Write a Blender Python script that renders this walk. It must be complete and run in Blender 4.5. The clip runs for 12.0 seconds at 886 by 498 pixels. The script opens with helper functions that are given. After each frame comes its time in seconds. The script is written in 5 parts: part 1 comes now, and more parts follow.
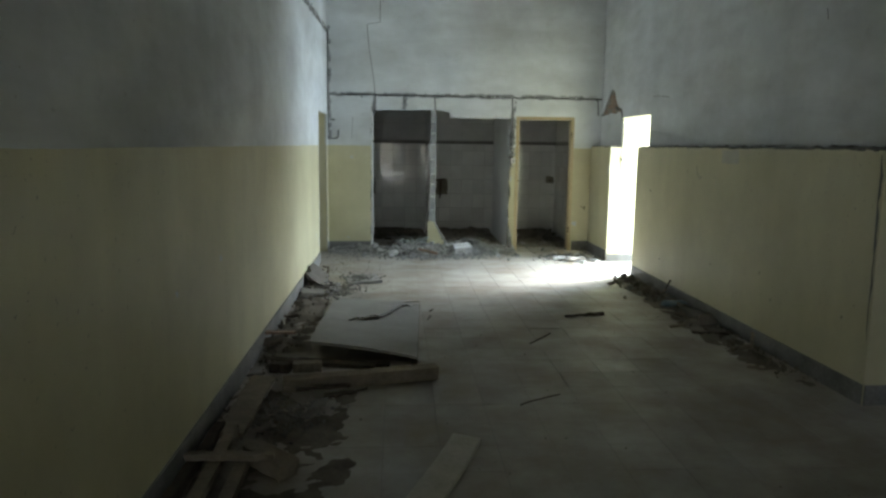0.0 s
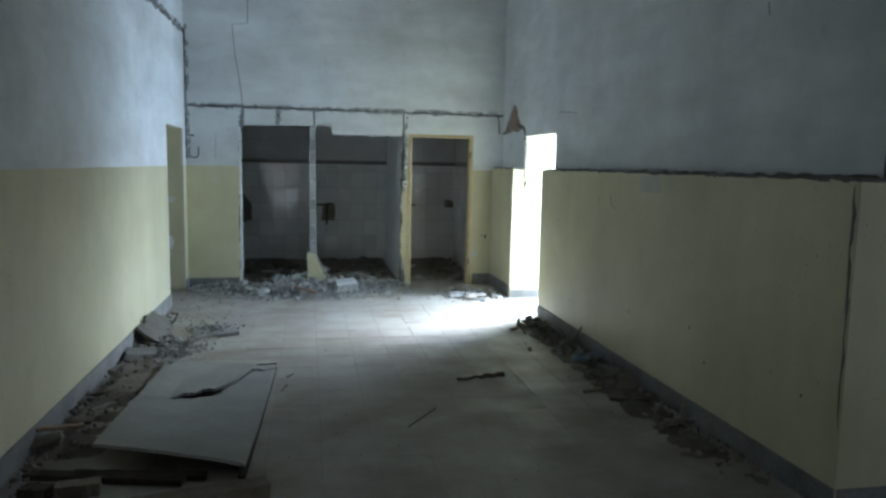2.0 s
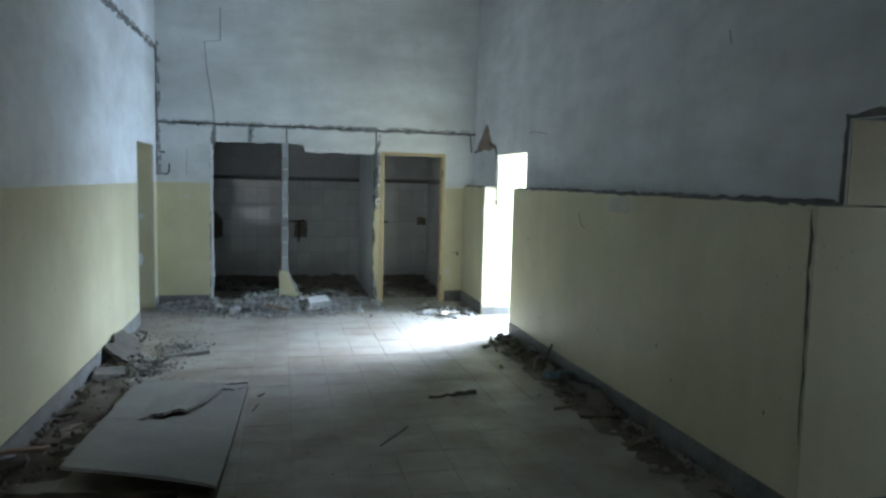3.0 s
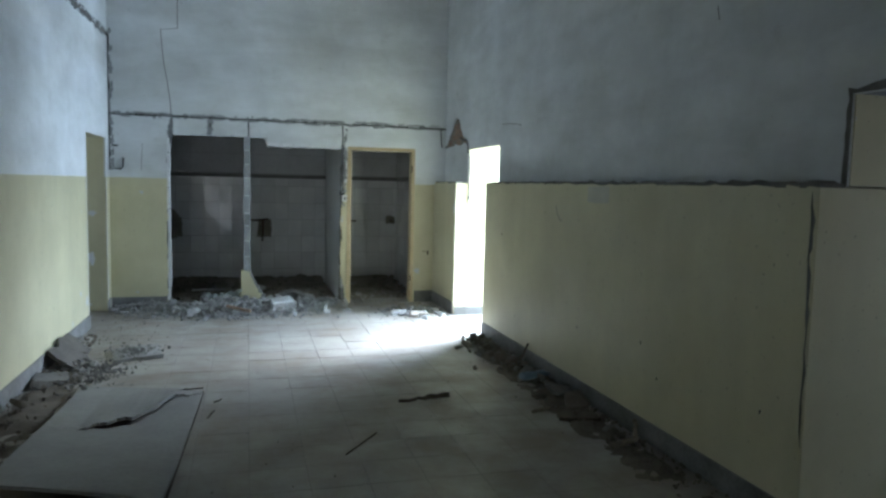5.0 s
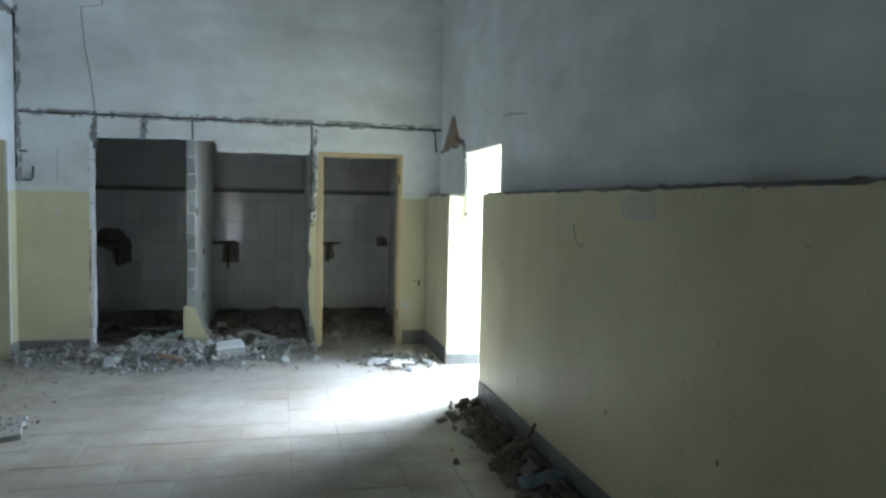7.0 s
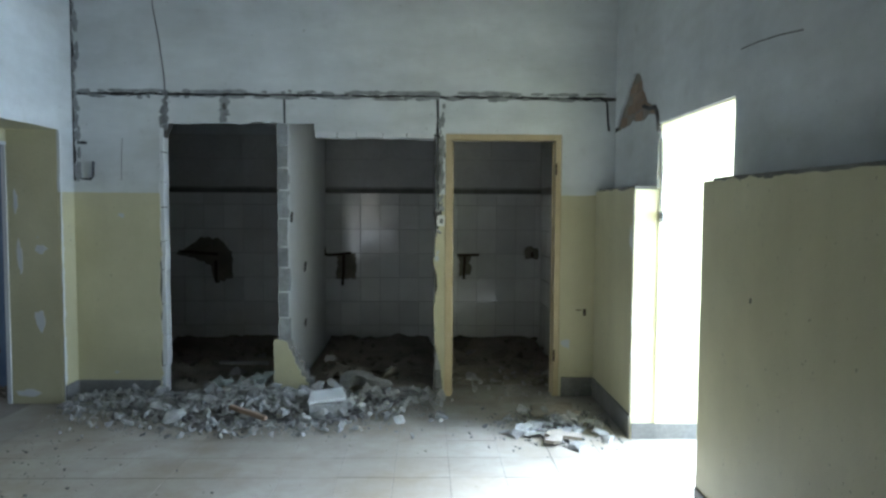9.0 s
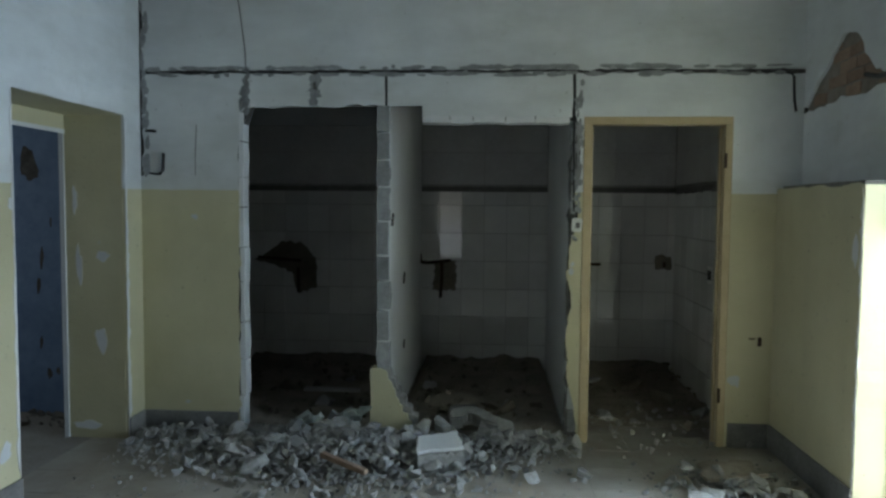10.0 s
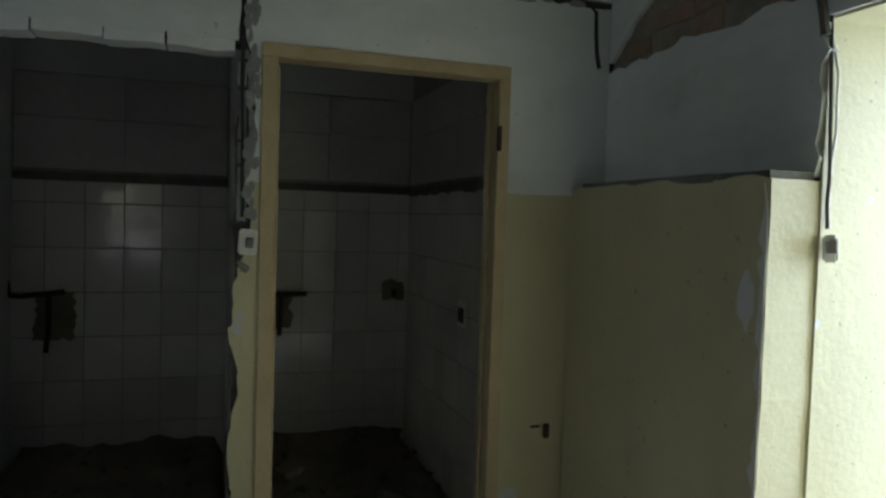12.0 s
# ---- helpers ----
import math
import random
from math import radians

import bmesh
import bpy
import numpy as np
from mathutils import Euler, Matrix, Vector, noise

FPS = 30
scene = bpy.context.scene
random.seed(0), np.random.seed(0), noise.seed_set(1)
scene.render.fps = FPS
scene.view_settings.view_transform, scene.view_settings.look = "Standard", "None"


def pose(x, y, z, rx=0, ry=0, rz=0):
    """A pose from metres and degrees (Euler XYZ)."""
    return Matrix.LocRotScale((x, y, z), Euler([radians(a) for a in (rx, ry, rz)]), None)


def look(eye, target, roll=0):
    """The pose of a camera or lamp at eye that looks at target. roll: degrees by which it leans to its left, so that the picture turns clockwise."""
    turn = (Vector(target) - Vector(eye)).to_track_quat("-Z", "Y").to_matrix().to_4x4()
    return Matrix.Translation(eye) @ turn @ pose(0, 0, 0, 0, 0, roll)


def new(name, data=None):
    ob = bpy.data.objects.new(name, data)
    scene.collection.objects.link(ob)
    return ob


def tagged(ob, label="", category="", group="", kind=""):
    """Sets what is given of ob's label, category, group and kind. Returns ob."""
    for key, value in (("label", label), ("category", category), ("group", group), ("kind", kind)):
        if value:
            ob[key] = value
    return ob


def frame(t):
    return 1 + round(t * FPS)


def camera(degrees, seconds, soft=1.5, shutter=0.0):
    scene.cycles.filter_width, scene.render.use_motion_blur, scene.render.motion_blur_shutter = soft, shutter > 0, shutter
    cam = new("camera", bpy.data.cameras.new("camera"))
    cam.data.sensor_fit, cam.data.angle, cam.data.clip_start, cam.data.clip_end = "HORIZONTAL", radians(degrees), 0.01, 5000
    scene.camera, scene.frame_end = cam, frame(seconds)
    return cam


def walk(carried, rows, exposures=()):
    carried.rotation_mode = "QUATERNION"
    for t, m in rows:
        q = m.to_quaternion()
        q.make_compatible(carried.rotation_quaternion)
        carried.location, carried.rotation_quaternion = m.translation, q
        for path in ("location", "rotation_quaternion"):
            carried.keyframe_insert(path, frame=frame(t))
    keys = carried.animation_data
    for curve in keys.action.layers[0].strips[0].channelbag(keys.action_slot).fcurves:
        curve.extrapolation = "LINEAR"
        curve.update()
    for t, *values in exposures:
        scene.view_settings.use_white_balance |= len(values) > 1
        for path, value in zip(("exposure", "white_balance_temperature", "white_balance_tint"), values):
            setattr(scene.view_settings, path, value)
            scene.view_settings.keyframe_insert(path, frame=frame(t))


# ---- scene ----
cam = camera(64.0, 12.0, soft=2.6)
# seconds, x, y, z, yaw, pitch, roll
PATH = [
    (0.0, 0.695, 0.197, 1.594, -3.55, -8.36, -0.76),
    (0.5, 0.788, 0.686, 1.590, -6.06, -8.19, -1.07),
    (1.0, 0.954, 1.057, 1.595, -10.67, -8.39, -0.90),
    (1.5, 1.114, 1.374, 1.614, -11.99, -7.80, -0.76),
    (2.0, 1.162, 1.503, 1.636, -10.67, -6.80, -1.08),
    (2.5, 1.170, 1.479, 1.656, -11.19, -6.09, -1.33),
    (3.0, 1.155, 1.458, 1.669, -12.87, -5.52, -1.38),
    (5.0, 1.222, 1.770, 1.561, -15.36, -5.12, -1.36),
    (5.5, 1.384, 2.104, 1.562, -14.01, -5.27, -1.25),
    (6.0, 1.541, 2.571, 1.548, -12.94, -5.17, -1.40),
    (6.5, 1.813, 3.028, 1.536, -13.06, -4.19, -1.17),
    (8.3, 2.360, 4.720, 1.474, -12.40, -3.25, -0.95),
    (8.5, 2.350, 4.937, 1.472, -9.04, -3.32, -0.79),
    (9.0, 2.320, 5.491, 1.470, -1.30, -3.36, -0.33),
    (9.5, 2.194, 6.000, 1.485, 2.86, -3.43, -0.34),
    (10.0, 1.916, 6.507, 1.468, 4.11, -3.35, -0.49),
    (10.5, 1.845, 7.056, 1.447, 0.96, -2.92, -0.74),
    (11.0, 1.879, 7.625, 1.438, -3.22, -2.70, -1.46),
    (11.5, 1.945, 8.115, 1.440, -9.40, -2.65, -1.80),
    (12.0, 2.318, 8.499, 1.465, -17.90, -2.45, -1.80),
]
walk(cam, [(t, pose(x, y, z, 90 + pitch, roll, yaw)) for t, x, y, z, yaw, pitch, roll in PATH],
     exposures=[(0.0, 2.18, 6800, 11), (0.5, 2.10, 6050, 12), (1.2, 2.12, 5950, 12), (2.5, 2.12, 5850, 13), (6.5, 2.14, 5950, 13), (8.5, 2.08, 6050, 13),
                (9.0, 1.80, 6050, 12), (9.5, 1.36, 6200, 11), (10.0, 1.25, 6250, 10), (11.0, 1.05, 6550, 10), (11.5, 0.87, 6500, 10),
                (12.0, 0.27, 6650, 12)])

# ---- world, sun, large lights ----
world = bpy.data.worlds.new("world")
scene.world = world
world.use_nodes = True
wn = world.node_tree.nodes
sky = wn.new("ShaderNodeTexSky")
sky.sky_type = "NISHITA"
sky.sun_disc = False
sky.sun_elevation = radians(38)
sky.sun_rotation = radians(61)
world.node_tree.links.new(sky.outputs[0], wn["Background"].inputs[0])
wn["Background"].inputs[1].default_value = 0.12

sun = new("sun", bpy.data.lights.new("sun", "SUN"))
sun.data.energy = 4.0
sun.data.angle = radians(24)
sun.data.color = (0.82, 0.92, 1.0)
sun.matrix_world = look((20 * 0.690, 20 * 0.380, 20 * 0.616), (0, 0, 0))


def light_panel(name, eye, target, w, h, watts, color=(0.86, 0.94, 1.0)):
    """An area lamp: daylight at the doorways, added fill in the closed blue room."""
    ob = new(name, bpy.data.lights.new(name, "AREA"))
    ob.data.shape, ob.data.size, ob.data.size_y = "RECTANGLE", w, h
    ob.data.energy, ob.data.color = watts, color
    ob.matrix_world = look(eye, target)
    return ob


light_panel("daylight_side_door", (5.2, 9.36, 1.15), (3.4, 9.38, 0.75), 0.72, 1.95, 43, (0.64, 0.83, 1.0))
light_panel("daylight_above_side_door", (5.3, 10.05, 2.55), (3.2, 9.2, 0.0), 1.45, 1.2, 235, (0.74, 0.87, 1.0))
light_panel("daylight_back_door", (0.3, -3.3, 1.0), (0.3, 0.0, 1.0), 1.05, 1.95, 2.3, (1.0, 0.96, 0.88))
# added fill lamp that brightens the blue wall; this room has no window
light_panel("blue_room_fill", (-3.2, 10.2, 1.5), (-1.0, 10.6, 1.2), 1.0, 1.4, 3.5)

# ---- materials ----


def material(name, rough=0.8, metal=0.0):
    m = bpy.data.materials.new(name)
    m.use_nodes = True
    b = m.node_tree.nodes["Principled BSDF"]
    b.inputs["Roughness"].default_value = rough
    b.inputs["Metallic"].default_value = metal
    return m, m.node_tree, b


def node(t, kind, **inputs):
    n = t.nodes.new(kind)
    for k, v in inputs.items():
        n.inputs[k.replace("_", " ")].default_value = v
    return n


def place(t):
    return t.nodes.new("ShaderNodeNewGeometry").outputs["Position"]


def noise_of(t, scale, detail=5.0, rough=0.6, vec=None):
    n = node(t, "ShaderNodeTexNoise", Scale=scale, Detail=detail, Roughness=rough)
    t.links.new(vec if vec else place(t), n.inputs["Vector"])
    return n.outputs["Fac"]


def ramp(t, fac, stops):
    r = t.nodes.new("ShaderNodeValToRGB")
    e = r.color_ramp.elements
    e[0].position, e[0].color = stops[0][0], (*stops[0][1], 1)
    e[1].position, e[1].color = stops[-1][0], (*stops[-1][1], 1)
    for p, c in stops[1:-1]:
        e.new(p).color = (*c, 1)
    t.links.new(fac, r.inputs[0])
    return r.outputs[0]


def mix(t, fac, a, b, blend="MIX"):
    n = t.nodes.new("ShaderNodeMix")
    n.data_type, n.blend_type = "RGBA", blend
    for i, v in ((0, fac), (6, a), (7, b)):
        if isinstance(v, (int, float)):
            n.inputs[i].default_value = v
        elif isinstance(v, tuple):
            n.inputs[i].default_value = (*v, 1)
        else:
            t.links.new(v, n.inputs[i])
    return n.outputs[2]


def math_node(t, op, a, b):
    n = t.nodes.new("ShaderNodeMath")
    n.operation = op
    for i, v in ((0, a), (1, b)):
        if isinstance(v, (int, float)):
            n.inputs[i].default_value = v
        else:
            t.links.new(v, n.inputs[i])
    return n.outputs[0]


def bump(t, b, fac, strength=0.3, distance=0.01):
    n = node(t, "ShaderNodeBump", Strength=strength, Distance=distance)
    t.links.new(fac, n.inputs["Height"])
    t.links.new(n.outputs[0], b.inputs["Normal"])


def simple(name, dark, light, scale=8.0, rough=0.85, metal=0.0, fine=60.0, relief=0.3, vary=0.0):
    """A two-tone weathered surface with coarse stains, fine grain and relief."""
    m, t, b = material(name, rough, metal)
    c = ramp(t, noise_of(t, scale), [(0.3, dark), (0.7, light)])
    c = mix(t, 0.35, c, ramp(t, noise_of(t, fine, 3.0), [(0.3, dark), (0.7, light)]))
    if vary:
        info = t.nodes.new("ShaderNodeObjectInfo")
        v = math_node(t, "ADD", math_node(t, "MULTIPLY", info.outputs["Random"], vary), 1.0 - vary / 2)
        c = mix(t, 1.0, c, v, "MULTIPLY")
    t.links.new(c, b.inputs["Base Color"])
    bump(t, b, noise_of(t, fine, 4.0), relief, 0.004)
    return m


def painted_wall(name, line=1.567):
    """Whitewash above, pale yellow oil paint below a straight line, stained and patched."""
    m, t, b = material(name, 0.6)
    pos = place(t)
    white = ramp(t, noise_of(t, 0.9, 6.0), [(0.3, (0.64, 0.67, 0.68)), (0.55, (0.75, 0.78, 0.79)), (0.8, (0.79, 0.82, 0.83))])
    white = mix(t, ramp(t, noise_of(t, 3.5, 8.0, 0.7), [(0.60, (0, 0, 0)), (0.78, (0.4, 0.4, 0.4))]), white, (0.42, 0.42, 0.38))
    yellow = ramp(t, noise_of(t, 1.3, 6.0), [(0.3, (0.54, 0.502, 0.32)), (0.7, (0.63, 0.592, 0.395))])
    yellow = mix(t, ramp(t, noise_of(t, 9.0, 6.0, 0.7), [(0.66, (0, 0, 0)), (0.76, (0.5, 0.5, 0.5))]), yellow, (0.42, 0.40, 0.29))
    chips = ramp(t, noise_of(t, 6.0, 3.0, 0.5), [(0.735, (0, 0, 0)), (0.75, (1, 1, 1))])
    yellow = mix(t, chips, yellow, (0.55, 0.58, 0.60))
    specks = ramp(t, noise_of(t, 38.0, 2.0, 0.5), [(0.70, (0, 0, 0)), (0.74, (0.55, 0.55, 0.55))])
    yellow = mix(t, specks, yellow, (0.22, 0.20, 0.15))
    white = mix(t, ramp(t, noise_of(t, 30.0, 2.0, 0.5), [(0.74, (0, 0, 0)), (0.78, (0.5, 0.5, 0.5))]), white, (0.28, 0.27, 0.25))
    stretch = t.nodes.new("ShaderNodeVectorMath")
    stretch.operation = "MULTIPLY"
    stretch.inputs[1].default_value = (1.0, 1.0, 0.12)
    t.links.new(pos, stretch.inputs[0])
    streak = ramp(t, noise_of(t, 2.6, 4.0, 0.55, stretch.outputs[0]), [(0.35, (0.86, 0.86, 0.85)), (0.65, (1.05, 1.05, 1.05))])
    smudge = ramp(t, noise_of(t, 0.75, 5.0, 0.65), [(0.38, (0.87, 0.865, 0.85)), (0.62, (1.03, 1.03, 1.03))])
    flat = t.nodes.new("ShaderNodeVectorMath")
    flat.operation = "MULTIPLY"
    flat.inputs[1].default_value = (0.45, 0.45, 1.5)
    t.links.new(pos, flat.inputs[0])
    trowel = ramp(t, noise_of(t, 1.5, 6.0, 0.62, flat.outputs[0]), [(0.36, (0.80, 0.795, 0.78)), (0.60, (1.04, 1.04, 1.04))])
    white = mix(t, 1.0, mix(t, 0.85, mix(t, 0.2, white, streak, "MULTIPLY"), trowel, "MULTIPLY"), smudge, "MULTIPLY")
    yellow = mix(t, 0.8, mix(t, 0.45, yellow, streak, "MULTIPLY"), smudge, "MULTIPLY")
    sep = t.nodes.new("ShaderNodeSeparateXYZ")
    t.links.new(pos, sep.inputs[0])
    z = math_node(t, "ADD", sep.outputs[2], math_node(t, "MULTIPLY", noise_of(t, 4.0, 2.0), 0.012))
    above = math_node(t, "GREATER_THAN", z, line + 0.006)
    t.links.new(mix(t, above, yellow, white), b.inputs["Base Color"])
    t.links.new(math_node(t, "ADD", math_node(t, "MULTIPLY", above, 0.35), 0.5), b.inputs["Roughness"])
    h = math_node(t, "ADD", noise_of(t, 2.5, 3.0), math_node(t, "MULTIPLY", noise_of(t, 45.0, 5.0), 0.35))
    bump(t, b, h, 0.25, 0.02)
    return m


M_WALL = painted_wall("two_tone_wall_paint")
M_WHITE = simple("whitewash", (0.52, 0.54, 0.55), (0.68, 0.70, 0.71), 1.2, 0.9, fine=40, relief=0.25)
M_YELLOW = painted_wall("yellow_paint", 9.0)
M_CORE = simple("dirty_mortar", (0.035, 0.034, 0.03), (0.15, 0.145, 0.135), 14, 0.95, fine=90, relief=0.8)
M_BRICKEND = simple("grey_block", (0.16, 0.165, 0.165), (0.36, 0.37, 0.37), 12, 0.95, fine=80, relief=0.6, vary=0.5)
M_REDBRICK = simple("exposed_brick", (0.22, 0.145, 0.10), (0.36, 0.26, 0.19), 9, 0.95, fine=60, relief=0.7, vary=0.25)
M_SCAR = simple("brown_backing_mortar", (0.17, 0.145, 0.115), (0.33, 0.295, 0.25), 7, 0.95, fine=50, relief=0.9)
M_PLASTERED = simple("smooth_grey_render", (0.60, 0.61, 0.61), (0.74, 0.75, 0.75), 2.0, 0.45, fine=30, relief=0.15)
M_SKIRT = simple("grey_skirting", (0.10, 0.096, 0.088), (0.26, 0.257, 0.25), 3.5, 0.7, fine=50, relief=0.2)
M_FRAME = simple("ochre_frame_paint", (0.42, 0.33, 0.185), (0.56, 0.455, 0.28), 6, 0.5, fine=60, relief=0.25)
M_TUBE = simple("black_conduit", (0.012, 0.012, 0.012), (0.04, 0.04, 0.04), 20, 0.6)
M_PLASTIC = simple("aged_white_plastic", (0.66, 0.66, 0.63), (0.80, 0.80, 0.77), 30, 0.4, relief=0.1)
M_PAPER = simple("yellowed_paper", (0.50, 0.485, 0.40), (0.60, 0.585, 0.49), 6, 0.9, relief=0.15)
M_SCRAP = simple("pale_green_plastic", (0.34, 0.40, 0.37), (0.58, 0.62, 0.60), 9, 0.3, relief=0.15)
M_RUBBLE = simple("rubble_grey", (0.15, 0.148, 0.14), (0.42, 0.415, 0.40), 9, 0.95, fine=60, relief=0.7, vary=0.8)
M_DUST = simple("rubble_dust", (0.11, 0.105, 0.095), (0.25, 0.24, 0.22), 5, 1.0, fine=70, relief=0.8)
M_DIRT = simple("brown_dirt", (0.085, 0.072, 0.057), (0.22, 0.19, 0.15), 6, 1.0, fine=60, relief=0.8)
M_SLAB = simple("dark_brown_slab", (0.065, 0.057, 0.047), (0.15, 0.135, 0.115), 7, 0.95, fine=50, relief=0.8)
M_SILT = simple("dusty_cubicle_dirt", (0.12, 0.105, 0.085), (0.30, 0.27, 0.22), 4, 1.0, fine=50, relief=0.9)
M_WOOD = simple("weathered_timber", (0.13, 0.105, 0.075), (0.27, 0.23, 0.17), 7, 0.85, fine=45, relief=0.5)
M_PALE = simple("pale_bare_wood", (0.36, 0.33, 0.27), (0.54, 0.51, 0.44), 6, 0.8, fine=40, relief=0.4)
M_BOARD = simple("dusty_door_panel", (0.24, 0.235, 0.22), (0.34, 0.335, 0.315), 3, 0.8, fine=30, relief=0.25)
M_UPPER = simple("grimy_upper_glaze", (0.46, 0.46, 0.455), (0.62, 0.62, 0.61), 2.5, 0.35, fine=25, relief=0.1)
# shadow at the cubicle ledge, put into a dark tile colour
M_LEDGE_SHADE = simple("ledge_shade_glaze", (0.10, 0.095, 0.09), (0.20, 0.19, 0.18), 8, 0.4)
M_DARKWOOD = simple("dark_broken_wood", (0.03, 0.022, 0.015), (0.09, 0.07, 0.05), 8, 0.95, fine=50, relief=0.6)
M_BLUE = simple("peeling_blue_paint", (0.10, 0.17, 0.30), (0.19, 0.28, 0.44), 4, 0.6, fine=20, relief=0.3)
M_RUST = simple("rusty_pipe", (0.035, 0.022, 0.014), (0.11, 0.07, 0.045), 25, 0.85, 0.3, relief=0.6)
M_GROUND = simple("pale_concrete", (0.42, 0.41, 0.38), (0.55, 0.54, 0.50), 1.5, 0.9)
M_BOTTLE = simple("faded_blue_plastic", (0.09, 0.15, 0.20), (0.18, 0.25, 0.30), 12, 0.4, relief=0.1)


def tile_floor():
    """Worn beige cement tiles under a film of dust, a little shiny where walked on."""
    m, t, b = material("worn_floor_tile", 0.5)
    c = ramp(t, noise_of(t, 1.6, 7.0), [(0.3, (0.265, 0.24, 0.20)), (0.6, (0.35, 0.33, 0.29)), (0.8, (0.40, 0.38, 0.34))])
    c = mix(t, ramp(t, noise_of(t, 14.0, 8.0, 0.75), [(0.52, (0, 0, 0)), (0.72, (0.45, 0.45, 0.45))]), c, (0.24, 0.215, 0.18))
    info = t.nodes.new("ShaderNodeObjectInfo")
    c = mix(t, 1.0, c, math_node(t, "ADD", math_node(t, "MULTIPLY", info.outputs["Random"], 0.16), 0.92), "MULTIPLY")
    c = mix(t, ramp(t, noise_of(t, 0.8, 6.0, 0.65), [(0.45, (0, 0, 0)), (0.62, (0.6, 0.6, 0.6))]), c, (0.37, 0.355, 0.325))
    c = mix(t, ramp(t, noise_of(t, 1.1, 8.0, 0.7), [(0.40, (0, 0, 0)), (0.64, (0.62, 0.62, 0.62))]), c, (0.235, 0.19, 0.135))
    t.links.new(c, b.inputs["Base Color"])
    t.links.new(ramp(t, noise_of(t, 2.2, 6.0), [(0.35, (0.43, 0.43, 0.43)), (0.65, (0.75, 0.75, 0.75))]), b.inputs["Roughness"])
    bump(t, b, noise_of(t, 30.0, 5.0), 0.2, 0.006)
    return m


def glazed():
    """White glazed wall tile, grimy, still glossy."""
    m, t, b = material("glazed_wall_tile", 0.12)
    c = ramp(t, noise_of(t, 2.2, 7.0), [(0.3, (0.68, 0.68, 0.67)), (0.7, (0.83, 0.83, 0.82))])
    info = t.nodes.new("ShaderNodeObjectInfo")
    c = mix(t, 1.0, c, math_node(t, "ADD", math_node(t, "MULTIPLY", info.outputs["Random"], 0.15), 0.92), "MULTIPLY")
    t.links.new(c, b.inputs["Base Color"])
    t.links.new(ramp(t, noise_of(t, 3.0, 6.0), [(0.4, (0.05, 0.05, 0.05)), (0.7, (0.24, 0.24, 0.24))]), b.inputs["Roughness"])
    bump(t, b, noise_of(t, 5.0, 2.0), 0.08, 0.01)
    return m


M_TILE = tile_floor()
M_GLAZE = glazed()
M_BED = simple("dust_filled_joints", (0.15, 0.138, 0.12), (0.36, 0.34, 0.31), 1.6, 0.95)
M_GROUT = simple("dark_grout", (0.24, 0.235, 0.225), (0.42, 0.415, 0.40), 8, 0.95)

# ---- building helpers ----
XL, XU, XW, YF, TOP = -0.355, 3.765, 3.625, 10.945, 4.1
LEDGE = 1.60
rng = random.Random(7)


def prism(bm, pts, plane, a, b):
    """A flat outline, drawn in the plane xz, yz or xy, with thickness from a to b along the third axis."""
    def at(u, v, w):
        return {"xz": (u, w, v), "yz": (w, u, v), "xy": (u, v, w)}[plane]
    lo = [bm.verts.new(at(u, v, a)) for u, v in pts]
    hi = [bm.verts.new(at(u, v, b)) for u, v in pts]
    bm.faces.new(lo)
    bm.faces.new(hi[::-1])
    n = len(pts)
    for i in range(n):
        bm.faces.new((lo[i], hi[i], hi[(i + 1) % n], lo[(i + 1) % n]))
    return bm


def block(bm, x0, x1, y0, y1, z0, z1):
    return prism(bm, [(x0, y0), (x1, y0), (x1, y1), (x0, y1)], "xy", z0, z1)


def ragged(p, q, step=0.05, amp=0.012):
    """Points of a broken edge from p to q, without q."""
    d = Vector(q) - Vector(p)
    n = max(2, int(d.length / step))
    side = Vector((-d.y, d.x)).normalized()
    out = [tuple(p)]
    for i in range(1, n):
        v = Vector(p) + d * ((i + rng.uniform(-0.3, 0.3)) / n) + side * rng.gauss(0, amp)
        out.append(tuple(v))
    return out


def blob(cu, cv, w, h, n=18):
    """An uneven rounded outline about a centre."""
    k = [rng.uniform(0.40, 1.15) for _ in range(n)]
    k = [(k[i - 1] + 3 * k[i] + k[(i + 1) % n]) / 5 for i in range(n)]
    return [(cu + w / 2 * k[i] * math.cos(2 * math.pi * i / n), cv + h / 2 * k[i] * math.sin(2 * math.pi * i / n)) for i in range(n)]


def mesh_of(bm, mat, smooth=False):
    bmesh.ops.recalc_face_normals(bm, faces=bm.faces)
    me = bpy.data.meshes.new("mesh")
    bm.to_mesh(me)
    bm.free()
    me.materials.append(mat)
    if smooth:
        for p in me.polygons:
            p.use_smooth = True
    return me


def part(name, bm, mat, parent, label="", smooth=False):
    ob = new(name, mesh_of(bm, mat, smooth))
    ob.parent = parent
    if label:
        ob["label"] = label
    return ob


def solo(name, bm, mat, label, category, group="", kind="", smooth=False):
    return tagged(new(name, mesh_of(bm, mat, smooth)), label, category, group, kind)


def empty(name, label, category, group="", kind="", at=(0, 0, 0)):
    ob = new(name)
    ob.location = at
    return tagged(ob, label, category, group, kind)


def rotated(bm, m):
    bmesh.ops.transform(bm, matrix=m, verts=bm.verts)
    return bm


def bevelled(bm, w=0.004, seg=1):
    bmesh.ops.bevel(bm, geom=list(bm.edges), offset=w, segments=seg, affect="EDGES")
    return bm


def box(sx, sy, sz, w=0.0):
    """A box standing on z = 0 about the z axis."""
    bm = bmesh.new()
    block(bm, -sx / 2, sx / 2, -sy / 2, sy / 2, 0, sz)
    return bevelled(bm, w) if w else bm


